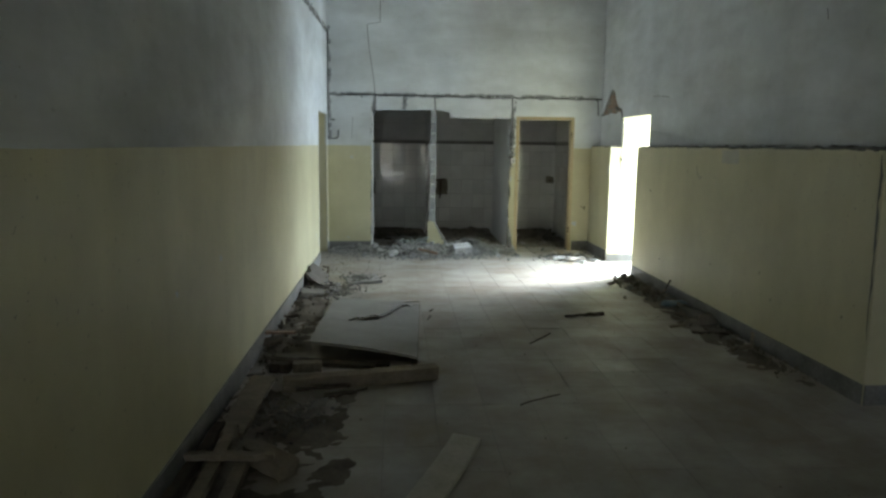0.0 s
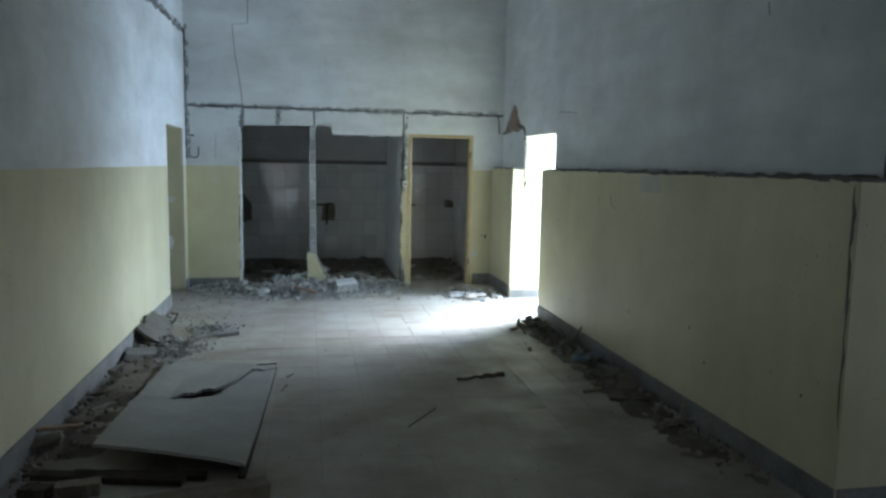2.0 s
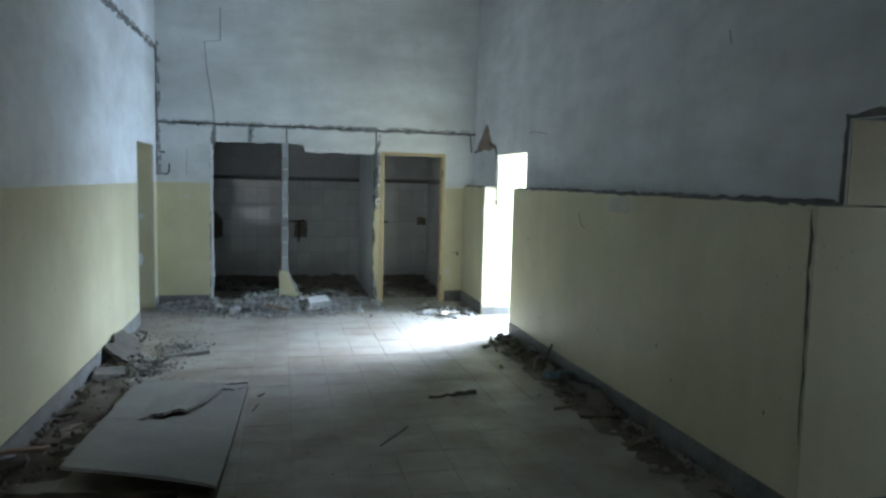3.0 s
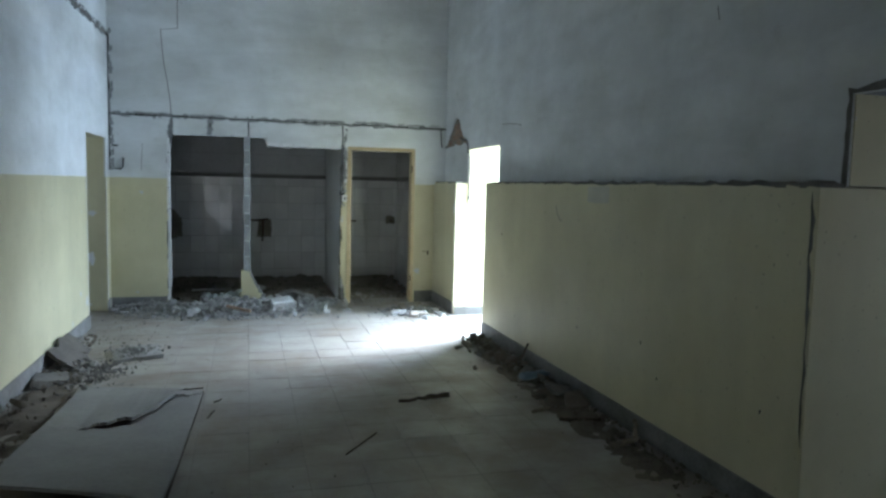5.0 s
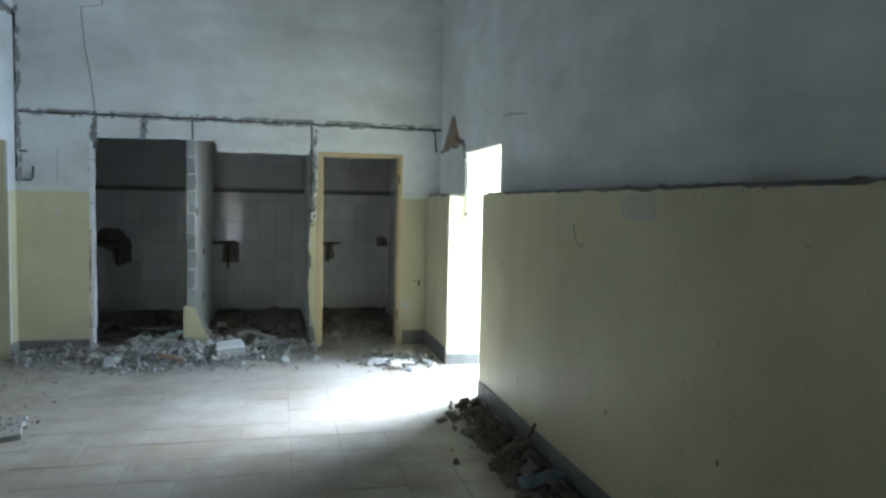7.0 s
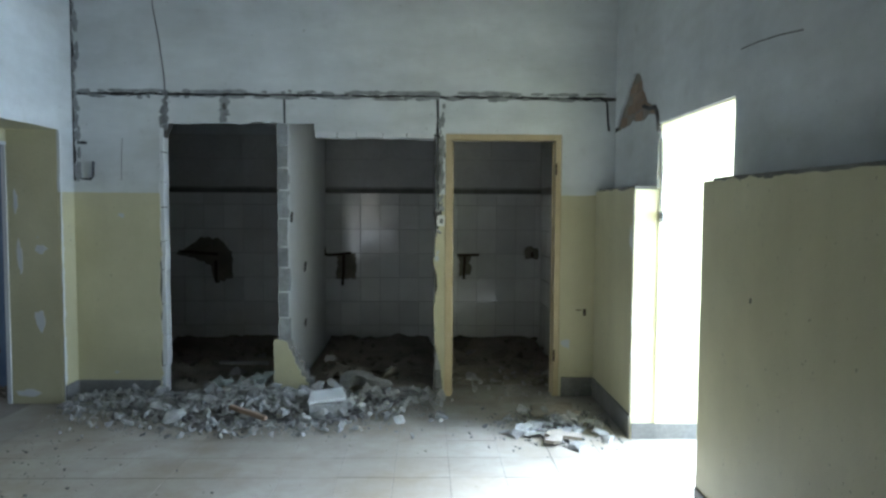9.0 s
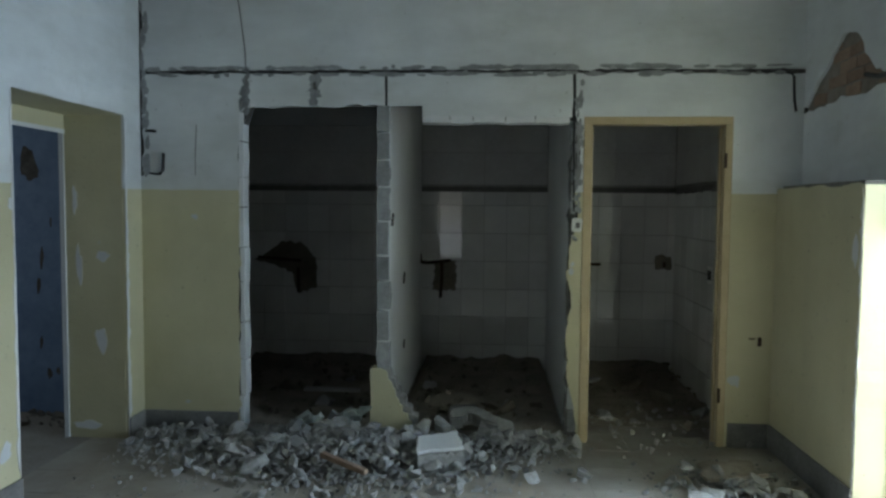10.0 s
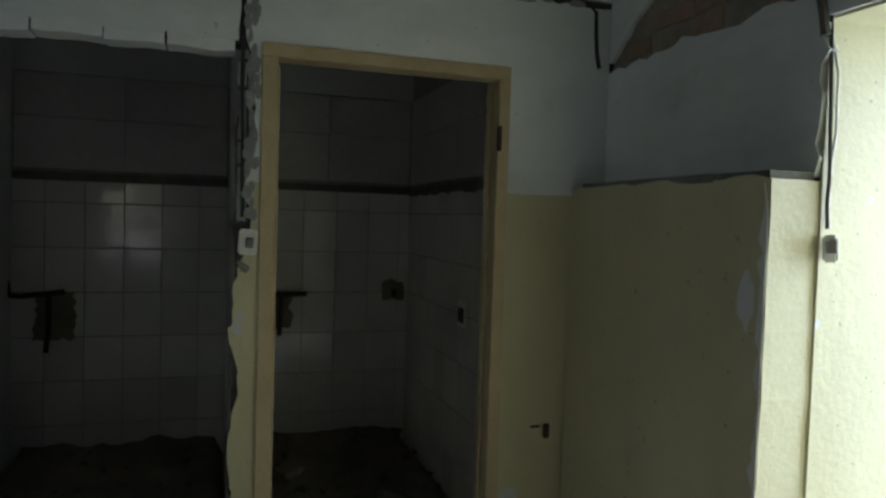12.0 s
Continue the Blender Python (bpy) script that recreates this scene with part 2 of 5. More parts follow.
def tube(points, r, mat, name, seg=8):
    """A round bar along points as a mesh of its own."""
    bm = bmesh.new()
    rings = []
    for i, p in enumerate(points):
        a = Vector(points[max(0, i - 1)])
        b = Vector(points[min(len(points) - 1, i + 1)])
        d = (b - a).normalized()
        u = d.orthogonal().normalized() if abs(d.z) > 0.9 else d.cross(Vector((0, 0, 1))).normalized()
        w = d.cross(u)
        rings.append([bm.verts.new(Vector(p) + r * (math.cos(k * 2 * math.pi / seg) * u + math.sin(k * 2 * math.pi / seg) * w)) for k in range(seg)])
    for r0, r1 in zip(rings, rings[1:]):
        for k in range(seg):
            bm.faces.new((r0[k], r0[(k + 1) % seg], r1[(k + 1) % seg], r1[k]))
    bm.faces.new(rings[0][::-1])
    bm.faces.new(rings[-1])
    return bm


def chunk(sx, sy, sz, r, n=14):
    """An angular lump of broken masonry."""
    bm = bmesh.new()
    for _ in range(n):
        v = Vector((r.uniform(-1, 1), r.uniform(-1, 1), r.uniform(-1, 1)))
        k = max(abs(c) for c in v)
        v = v / k * r.uniform(0.75, 1.0)
        bm.verts.new((v.x * sx / 2, v.y * sy / 2, v.z * sz / 2))
    res = bmesh.ops.convex_hull(bm, input=bm.verts)
    bmesh.ops.delete(bm, geom=[v for v in bm.verts if not v.link_faces], context="VERTS")
    return bm


CHUNKS = [mesh_of(chunk(1, rng.uniform(0.6, 1), rng.uniform(0.35, 0.8), random.Random(40 + i)), M_RUBBLE) for i in range(14)]
CLODS = [mesh_of(chunk(1, rng.uniform(0.5, 1), rng.uniform(0.3, 0.7), random.Random(80 + i)), M_DIRT) for i in range(8)]
DUSTY = [mesh_of(chunk(1, rng.uniform(0.6, 1), rng.uniform(0.35, 0.8), random.Random(120 + i)), M_DUST) for i in range(8)]

# ---- structure: floor, walls, ceiling ----
ground = solo("ground", block(bmesh.new(), -40, 60, -40, 60, -0.25, -0.15), M_GROUND, "pale concrete ground outside", "ground", kind="structure")

floor = solo("floor", block(bmesh.new(), -3.4, 6.2, -3.6, 13.3, -0.15, -0.002), M_BED, "dusty beige tiled floor", "floor", kind="structure")
ceiling = solo("ceiling", block(block(bmesh.new(), -3.4, XU + 0.58, -3.6, 13.3, TOP, TOP + 0.15), XU + 0.58, 6.2, 2.3, 5.2, TOP, TOP + 0.15), M_WHITE, "plain white plastered ceiling", "ceiling", kind="structure")

# far wall: masonry core behind a plaster coat that is cut by conduit chases
wall_north = empty("wall_north", "two-tone white and yellow plaster wall broken open to tiled cubicles", "wall", kind="structure")
core = ([(XL - 0.4, 0)] + [(0.298, 0)] + ragged((0.298, 0.0), (0.306, 2.06), 0.09, 0.006) + [(0.36, 2.105), (1.475, 2.115), (1.475, 2.02), (2.41, 2.02)]
        + ragged((2.40, 2.0), (2.380, 1.0), 0.06, 0.008) + ragged((2.378, 0.98), (2.378, 0.0), 0.05, 0.007) + [(2.462, 0), (2.462, 2.03), (3.352, 2.03), (3.352, 0), (XU + 0.2, 0), (XU + 0.2, TOP), (XL - 0.4, TOP)])
part("masonry_core", prism(bmesh.new(), core, "xz", YF + 0.018, YF + 0.11), M_CORE, wall_north, "dirty broken mortar and block")


def stacked_ends(x0, x1, z0, z1, y, depth, parent, lo=0.16, hi=0.26, dark=0.008, mat=None):
    """Raw block ends, one above the other, where the wall was broken away."""
    z = z0
    while z < z1 - 0.02:
        h = min(rng.uniform(lo, hi), z1 - z)
        bm = bmesh.new()
        dx = rng.uniform(-0.007, 0.007)
        pts = (ragged((x0 + dx, z + dark), (x1 + dx, z + dark), 0.02, 0.002) + ragged((x1 + dx, z + dark), (x1 + dx, z + h), 0.06, 0.003)
               + ragged((x1 + dx, z + h), (x0 + dx, z + h), 0.02, 0.002) + ragged((x0 + dx, z + h), (x0 + dx, z + dark), 0.06, 0.003))
        dy = rng.uniform(-0.006, 0.006)
        part("block_end", prism(bm, pts, "xz", y + dy, y + depth), mat or M_BRICKEND, parent)
        z += h


stacked_ends(0.287, 0.316, 0.02, 2.06, YF + 0.004, 0.10, wall_north, 0.18, 0.27, 0.007, M_PLASTERED)
stacked_ends(2.392, 2.420, 1.42, 2.00, YF + 0.012, 0.10, wall_north, 0.08, 0.20, 0.014)
stacked_ends(2.422, 2.461, 1.60, 1.99, YF + 0.006, 0.10, wall_north, 0.10, 0.22, 0.010)
stacked_ends(2.395, 2.450, 0.05, 0.36, YF + 0.014, 0.10, wall_north, 0.12, 0.20, 0.010)

G0, G1 = 2.300, 2.328
upper = ragged((-0.338, G1), (XU, G1 - 0.012), 0.045, 0.0035) + [(XU, G1 - 0.012), (XU, TOP), (XL, TOP), (XL, 3.24)] + ragged((-0.335, 3.24), (-0.338, G1), 0.05, 0.006)
left = ([(XL, 0), (0.283, 0)] + ragged((0.283, 0.0), (0.285, 2.03), 0.06, 0.007) + ragged((0.30, 2.06), (0.37, 2.10), 0.03, 0.006) + ragged((0.38, 2.092), (1.226, 2.098), 0.06, 0.006)
        + ragged((1.226, 2.098), (1.226, G0), 0.04, 0.003) + ragged((1.226, G0), (-0.336, G0), 0.045, 0.0035) + ragged((-0.336, G0), (-0.336, 1.66), 0.05, 0.006) + [(-0.336, 1.655), (XL, 1.655)])
mid = ([(1.244, 2.098), (1.463, 2.10), (1.463, 2.035)] + ragged((1.47, 2.034), (2.386, 2.034), 0.07, 0.006) + ragged((2.388, 2.03), (2.388, G0 + 0.004), 0.04, 0.003)
       + ragged((2.388, G0 + 0.004), (1.244, G0), 0.045, 0.0035) + [(1.244, G0)])
right = (ragged((2.408, G0), (2.412, 1.99), 0.04, 0.004) + ragged((2.436, 1.97), (2.446, 1.62), 0.05, 0.008) + ragged((2.425, 1.60), (2.418, 1.30), 0.06, 0.014)
         + ragged((2.395, 1.28), (2.370, 1.04), 0.03, 0.005) + ragged((2.372, 1.03), (2.402, 0.98), 0.02, 0.003) + ragged((2.404, 0.93), (2.392, 0.90), 0.02, 0.003) + ragged((2.404, 0.87), (2.398, 0.81), 0.02, 0.004)
         + ragged((2.382, 0.78), (2.374, 0.60), 0.03, 0.005) + ragged((2.380, 0.58), (2.392, 0.50), 0.02, 0.005) + ragged((2.378, 0.47), (2.392, 0.38), 0.025, 0.005) + ragged((2.40, 0.34), (2.45, 0.0), 0.05, 0.010)
         + [(2.462, 0), (2.462, 2.03), (3.352, 2.03), (3.352, 0), (XU, 0), (XU, G0 - 0.010)] + ragged((XU, G0 - 0.010), (2.408, G0), 0.045, 0.0035))
for outline in (upper, left, mid, right):
    part("plaster", prism(bmesh.new(), outline, "xz", YF, YF + 0.018), M_WALL, wall_north)

# raw block course under the broken lintel
x = 1.468
while x < 2.37:
    w = min(rng.uniform(0.14, 0.26), 2.388 - x)
    part("block_end", prism(bmesh.new(), ragged((x, 1.993 + rng.uniform(-0.004, 0.006)), (x + w - 0.006, 1.993), 0.05, 0.004) + [(x + w - 0.006, 1.995), (x + w - 0.006, 2.045), (x, 2.045)], "xz", YF + 0.006 + rng.uniform(-0.003, 0.003), YF + 0.11), M_PLASTERED, wall_north)
    x += w

# crumbling patches of grey mortar along the chases
def chase_patches(pick, n, plane, face, lo, hi, tall):
    """Flat, uneven smears of mortar that overlap along a cut in the plaster."""
    bm = bmesh.new()
    for _ in range(n):
        u, v = pick()
        w = lo * (hi / lo) ** rng.random()
        h = rng.uniform(0.5, 1.0) * tall
        d = rng.uniform(0.0015, 0.006)
        outline = blob(u, v, w, h, 11)
        if plane == "xz":
            prism(bm, outline, "xz", face - d, face + 0.002)
        else:
            prism(bm, outline, "yz", face - 0.002, face + d)
    return bm


def edge_of(z):
    return z + rng.choice((-1, 1)) * rng.uniform(0.014, 0.026)


for pick, n, lo, hi, tall, lab in (
        (lambda: (rng.uniform(-0.3, 3.62), edge_of(2.314)), 120, 0.04, 0.20, 0.038, "crumbling grey mortar"),
        (lambda: (rng.choice((rng.gauss(0.55, 0.2), rng.gauss(2.0, 0.25), rng.gauss(2.85, 0.15))), 2.333 + rng.uniform(-0.006, 0.008)), 26, 0.10, 0.30, 0.045, "smeared grey mortar"),
        (lambda: (-0.330 + rng.uniform(-0.01, 0.025), rng.uniform(1.65, 3.3)), 60, 0.02, 0.045, 0.11, "crumbling grey mortar"),
        (lambda: (2.428 + rng.uniform(-0.012, 0.022), rng.uniform(1.45, 2.26)), 34, 0.02, 0.05, 0.08, "crumbling grey mortar"),
        (lambda: (0.785 + rng.uniform(-0.03, 0.03), rng.uniform(2.10, 2.32)), 16, 0.03, 0.06, 0.06, "crumbling grey mortar"),
        (lambda: (0.335 + rng.uniform(-0.02, 0.02), rng.uniform(2.06, 2.34)), 16, 0.025, 0.05, 0.07, "crumbling grey mortar")):
    tagged(part("mortar_patches", chase_patches(pick, n, "xz", YF, lo, hi, tall), M_BRICKEND, wall_north, lab), kind="stuff")

# gouges in the plaster where boxes were torn out
for pts in (ragged((0.755, 2.105), (0.80, 2.105), 0.02, 0.004) + ragged((0.80, 2.105), (0.815, 2.29), 0.03, 0.010) + ragged((0.80, 2.30), (0.76, 2.30), 0.02, 0.003) + ragged((0.755, 2.29), (0.765, 2.11), 0.03, 0.010),
            ragged((0.30, 2.06), (0.34, 2.08), 0.02, 0.006) + ragged((0.36, 2.10), (0.35, 2.29), 0.03, 0.006) + ragged((0.335, 2.29), (0.30, 2.10), 0.03, 0.008)):
    part("gouge", prism(bmesh.new(), pts, "xz", YF - 0.002, YF + 0.004), M_BRICKEND, wall_north, "raw grey gouge in the plaster")
part("gouge", prism(bmesh.new(), ragged((0.768, 2.15), (0.792, 2.15), 0.02, 0.003) + ragged((0.795, 2.16), (0.797, 2.25), 0.02, 0.005) + ragged((0.79, 2.25), (0.772, 2.25), 0.02, 0.003) + ragged((0.77, 2.24), (0.77, 2.16), 0.02, 0.004), "xz", YF - 0.004, YF + 0.002), M_CORE, wall_north)

# left wall, with a doorway by the corner and a long ragged chase near the top
DY0, DY1, DZ = 9.72, 10.74, 2.018
wall_west = empty("wall_west", "two-tone white and yellow plaster wall with a doorway", "wall", kind="structure")
core = [(-3.6, 0), (DY0, 0), (DY0, DZ), (DY1, DZ), (DY1, 0), (13.3, 0), (13.3, TOP), (-3.6, TOP)]
part("masonry_core", prism(bmesh.new(), core, "yz", XL - 0.415, XL - 0.018), M_YELLOW, wall_west)
low = [(-3.6, 0), (DY0, 0)] + ragged((DY0, 0), (DY0, DZ), 0.12, 0.002) + ragged((DY0, DZ), (DY1, DZ), 0.12, 0.002) + ragged((DY1, DZ), (DY1, 0), 0.12, 0.004) + [(DY1, 0), (YF, 0), (YF, 3.195)] + ragged((10.9, 3.195), (-3.6, 2.97), 0.07, 0.012)
high = [(YF, 3.255)] + [(YF, TOP), (-3.6, TOP)] + ragged((-3.6, 3.04), (YF, 3.255), 0.07, 0.012)
for outline in (low, high):
    part("plaster", prism(bmesh.new(), outline, "yz", XL - 0.018, XL), M_WALL, wall_west)

part("door_trim", block(bmesh.new(), XL - 0.415, XL - 0.385, DY1 - 0.012, DY1 + 0.001, 0, DZ - 0.10), M_WHITE, wall_west, "white painted lining")
part("door_trim", block(bmesh.new(), XL - 0.415, XL - 0.385, DY0, DY1, DZ - 0.10, DZ + 0.001), M_YELLOW, wall_west, "pale yellow head lining")
part("door_trim", block(bmesh.new(), XL - 0.384, XL - 0.372, DY0, DY1 - 0.012, DZ - 0.115, DZ - 0.09), M_WHITE, wall_west, "white painted lining")
part("worn_edge", prism(bmesh.new(), ragged((DY1 + 0.001, 0.02), (DY1 + 0.001, DZ - 0.02), 0.05, 0.001) + ragged((DY1 + 0.026, DZ - 0.02), (DY1 + 0.032, 0.02), 0.04, 0.007), "yz", XL - 0.003, XL + 0.003), M_PLASTERED, wall_west, "bare pale plaster along the jamb")
part("worn_edge", prism(bmesh.new(), ragged((DY0 - 0.001, 0.15), (DY0 - 0.001, DZ - 0.02), 0.05, 0.001) + ragged((DY0 - 0.012, DZ - 0.02), (DY0 - 0.018, 0.15), 0.05, 0.004), "yz", XL - 0.003, XL + 0.003), M_PLASTERED, wall_west, "bare pale plaster along the jamb")
part("chase_bed", prism(bmesh.new(), [(-3.6, 2.93), (YF, 3.15), (YF, 3.30), (-3.6, 3.08)], "yz", XL - 0.0178, XL - 0.010), M_DUST, wall_west, "raw brown mortar in the chase")
tagged(part("mortar_patches", chase_patches(lambda: (lambda y: (y, 3.222 - (10.9 - y) * 0.0148 + rng.choice((-1, 1)) * rng.uniform(0.02, 0.045)))(rng.uniform(3.0, 10.85)), 170, "yz", XL, 0.04, 0.16, 0.05), M_BRICKEND, wall_west, "crumbling grey mortar"), kind="stuff")

# right wall: thin upper wall, thicker yellow dado below a ledge, two openings
RY0, RY1, NY0, NY1 = 8.82, 9.92, 3.28, 4.32
wall_east = empty("wall_east", "white plaster wall above a projecting yellow dado with openings", "wall", kind="structure")


def east(bottom, top, x0, x1, mat, name, wob=0.0):
    y0 = -3.6
    pts = [(y0, bottom), (NY0, bottom)]
    if bottom < 1.9:
        head = min(top, 2.01)
        if top > 2.0:
            pts += [(NY0, head), (NY1, head), (NY1, bottom), (RY0, bottom), (RY0, head), (RY1, head), (RY1, bottom)]
    pts += [(13.3, bottom), (13.3, top), (y0, top)]
    return part(name, prism(bmesh.new(), pts, "yz", x0, x1), mat, wall_east)


east(LEDGE, TOP, XU + 0.03, XU + 0.55, M_BRICKEND, "masonry_core")
part("backing_mortar", prism(bmesh.new(), ragged((10.93, 2.05), (10.90, 2.46), 0.06, 0.004) + ragged((10.90, 2.46), (9.96, 2.44), 0.06, 0.004) + ragged((9.96, 2.44), (9.96, 2.05), 0.06, 0.004) + ragged((9.96, 2.05), (10.93, 2.05), 0.06, 0.004), "yz", XU + 0.019, XU + 0.031), M_SCAR, wall_east, "brown mortar where plaster fell away")
for row in range(5):
    y = 9.98 + 0.09 * (row % 2)
    while y < 10.92:
        ln = rng.uniform(0.16, 0.22)
        if rng.random() < 0.6:
            bm = prism(bmesh.new(), ragged((y, 2.075 + 0.068 * row), (y + ln - 0.012, 2.075 + 0.068 * row), 0.05, 0.003) + [(y + ln - 0.012, 2.075 + 0.068 * row)] + ragged((y + ln - 0.012, 2.133 + 0.068 * row), (y, 2.133 + 0.068 * row), 0.05, 0.003) + [(y, 2.133 + 0.068 * row)], "yz", XU + 0.0145 + rng.uniform(-0.003, 0.003), XU + 0.05)
            part("brick", bm, M_REDBRICK, wall_east)
        y += ln
coat = ([(-3.6, 2.085), (-3.6, TOP), (YF, TOP), (YF, 2.085)] + ragged((10.925, 2.09), (10.52, 2.40), 0.04, 0.008) + ragged((10.50, 2.41), (10.36, 2.40), 0.03, 0.005)
        + ragged((10.34, 2.38), (10.17, 2.17), 0.04, 0.010) + ragged((10.15, 2.16), (9.95, 2.10), 0.03, 0.008) + [(9.92, 2.085)])
part("plaster", prism(bmesh.new(), coat, "yz", XU, XU + 0.03), M_WALL, wall_east)
coat = ([(-3.6, LEDGE), (NY0, LEDGE), (NY0, 2.0), (NY1, 2.0), (NY1, LEDGE), (RY0, LEDGE)] + ragged((RY0, LEDGE), (RY0, 2.0), 0.1, 0.003) + [(RY0, 2.0), (RY1, 2.0)]
        + ragged((RY1, 2.0), (RY1 + 0.01, LEDGE), 0.04, 0.010) + [(RY1 + 0.01, LEDGE), (YF, LEDGE)] + ragged((YF, 2.045), (9.93, 2.078), 0.05, 0.008) + [(9.92, 2.085), (-3.6, 2.085)])
part("plaster", prism(bmesh.new(), coat, "yz", XU, XU + 0.03), M_WALL, wall_east)
for y0, y1, z0, z1 in ((RY1 - 0.008, RY1 + 0.001, 0, 2.0), (RY0 - 0.001, RY0 + 0.008, 0, 2.0), (RY0 + 0.008, RY1 - 0.008, 1.992, 2.001), (NY1 - 0.006, NY1 + 0.001, LEDGE, 2.0)):
    part("reveal", block(bmesh.new(), XU + 0.012, XU + 0.548, y0, y1, z0, z1), M_YELLOW, wall_east, "pale yellow door reveal")
for ya, yb, r0, r1 in ((-3.6, NY0, 0, 0), (NY1, RY0, 1, 1), (RY1, 10.945, 1, 0)):
    a = ragged((ya, LEDGE - 0.01), (ya, 0), 0.09, 0.001 if ya == NY1 else 0.002) if r0 else [(ya, LEDGE - 0.01)]
    b = ragged((yb, 0), (yb, LEDGE - 0.01), 0.09, 0.002) if r1 else [(yb, 0)]
    pts = a + [(ya, 0)] + b + ragged((yb, LEDGE - 0.004), (ya, LEDGE - 0.004), 0.06, 0.004)
    part("dado", prism(bmesh.new(), pts, "yz", XW, XU + 0.55), M_YELLOW, wall_east, "pale yellow painted dado")
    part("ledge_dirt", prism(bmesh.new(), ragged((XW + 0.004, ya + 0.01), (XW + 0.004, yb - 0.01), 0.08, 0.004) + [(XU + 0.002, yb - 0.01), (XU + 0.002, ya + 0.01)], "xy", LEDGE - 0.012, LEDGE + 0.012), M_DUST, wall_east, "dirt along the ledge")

part("broken_edge", prism(bmesh.new(), ragged((RY1 + 0.003, 0.14), (RY1 + 0.003, LEDGE - 0.02), 0.05, 0.001) + ragged((RY1 + 0.022, LEDGE - 0.02), (RY1 + 0.016, 0.14), 0.035, 0.007), "yz", XW - 0.003, XW + 0.004), M_PLASTERED, wall_east, "grey chipped plaster edge")
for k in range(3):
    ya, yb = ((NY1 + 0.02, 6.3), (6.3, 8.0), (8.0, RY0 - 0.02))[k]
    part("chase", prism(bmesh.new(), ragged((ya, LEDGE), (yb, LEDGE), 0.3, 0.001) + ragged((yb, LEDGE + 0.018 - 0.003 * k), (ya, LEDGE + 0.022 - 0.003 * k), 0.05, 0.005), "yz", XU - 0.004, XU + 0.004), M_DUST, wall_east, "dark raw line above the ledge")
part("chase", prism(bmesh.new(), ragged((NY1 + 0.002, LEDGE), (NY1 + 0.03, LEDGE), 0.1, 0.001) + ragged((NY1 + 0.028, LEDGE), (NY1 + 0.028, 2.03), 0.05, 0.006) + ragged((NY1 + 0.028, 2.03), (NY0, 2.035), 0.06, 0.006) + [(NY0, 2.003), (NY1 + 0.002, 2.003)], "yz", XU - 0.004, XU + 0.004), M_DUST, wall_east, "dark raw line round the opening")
part("chase", prism(bmesh.new(), ragged((NY1 + 0.012, 0.42), (NY1 + 0.03, 1.57), 0.06, 0.007) + ragged((NY1 + 0.040, 1.57), (NY1 + 0.020, 0.42), 0.06, 0.003), "yz", XW - 0.003, XW + 0.004), M_SKIRT, wall_east, "grey crack down the dado")

wall_south = empty("wall_south", "plain plaster wall with a doorway at the end of the room", "wall", kind="structure")
for x0, x1, z0, z1 in ((XL, -0.25, 0, TOP), (0.85, XU, 0, TOP), (-0.25, 0.85, 2.0, TOP)):
    part("panel", block(bmesh.new(), x0, x1, -3.55, -3.2, z0, z1), M_WALL, wall_south)

# rooms seen through the openings
side_walls = empty("wall_side_rooms", "plain walls closing the side rooms", "wall", kind="structure")
part("blue_wall", block(bmesh.new(), -3.4, XL - 0.415, 11.22, 11.34, 0, 2.9), M_BLUE, side_walls, "peeling blue painted wall")
for b in ((-3.4, -3.3, 8.0, 11.22, 0, TOP), (-3.3, XL - 0.415, 7.9, 8.0, 0, TOP), (-3.3, XL - 0.415, 11.22, 11.34, 2.9, TOP)):
    part("panel", block(bmesh.new(), *b), M_WHITE, side_walls)
for b in ((XU + 0.55, 6.1, 2.4, 2.5, 0, TOP), (XU + 0.55, 6.1, 5.0, 5.1, 0, TOP), (6.0, 6.1, 2.5, 2.75, 0, TOP), (6.0, 6.1, 3.2, 5.0, 0, TOP), (6.0, 6.1, 2.75, 3.2, 0, 1.0), (6.0, 6.1, 2.75, 3.2, 2.0, TOP)):
    part("panel", block(bmesh.new(), *b), M_WHITE, side_walls)

# cubicles behind the far wall
YB = 12.95
wall_cubicles = empty("wall_cubicles", "grimy white tiled walls of the wash cubicles", "wall", kind="structure")
part("back_wall", block(bmesh.new(), XL, XU + 0.2, YB + 0.012, YB + 0.3, 0, TOP), M_GROUT, wall_cubicles)
part("end_wall", block(bmesh.new(), 3.530, XU + 0.02, YF + 0.11, YB + 0.012, 0, TOP), M_GROUT, wall_cubicles)
part("upper_wall", block(bmesh.new(), XL, 3.530, YB - 0.004, YB + 0.012, 2.21, TOP), M_WHITE, wall_cubicles)
part("side_wall", block(bmesh.new(), XL - 0.017, XL - 0.003, YF + 0.11, YB + 0.012, 0, 2.55), M_PLASTERED, wall_cubicles)
part("soffit", block(bmesh.new(), XL, 3.530, YF + 0.11, YB + 0.012, 2.55, 2.65), M_WHITE, wall_cubicles)

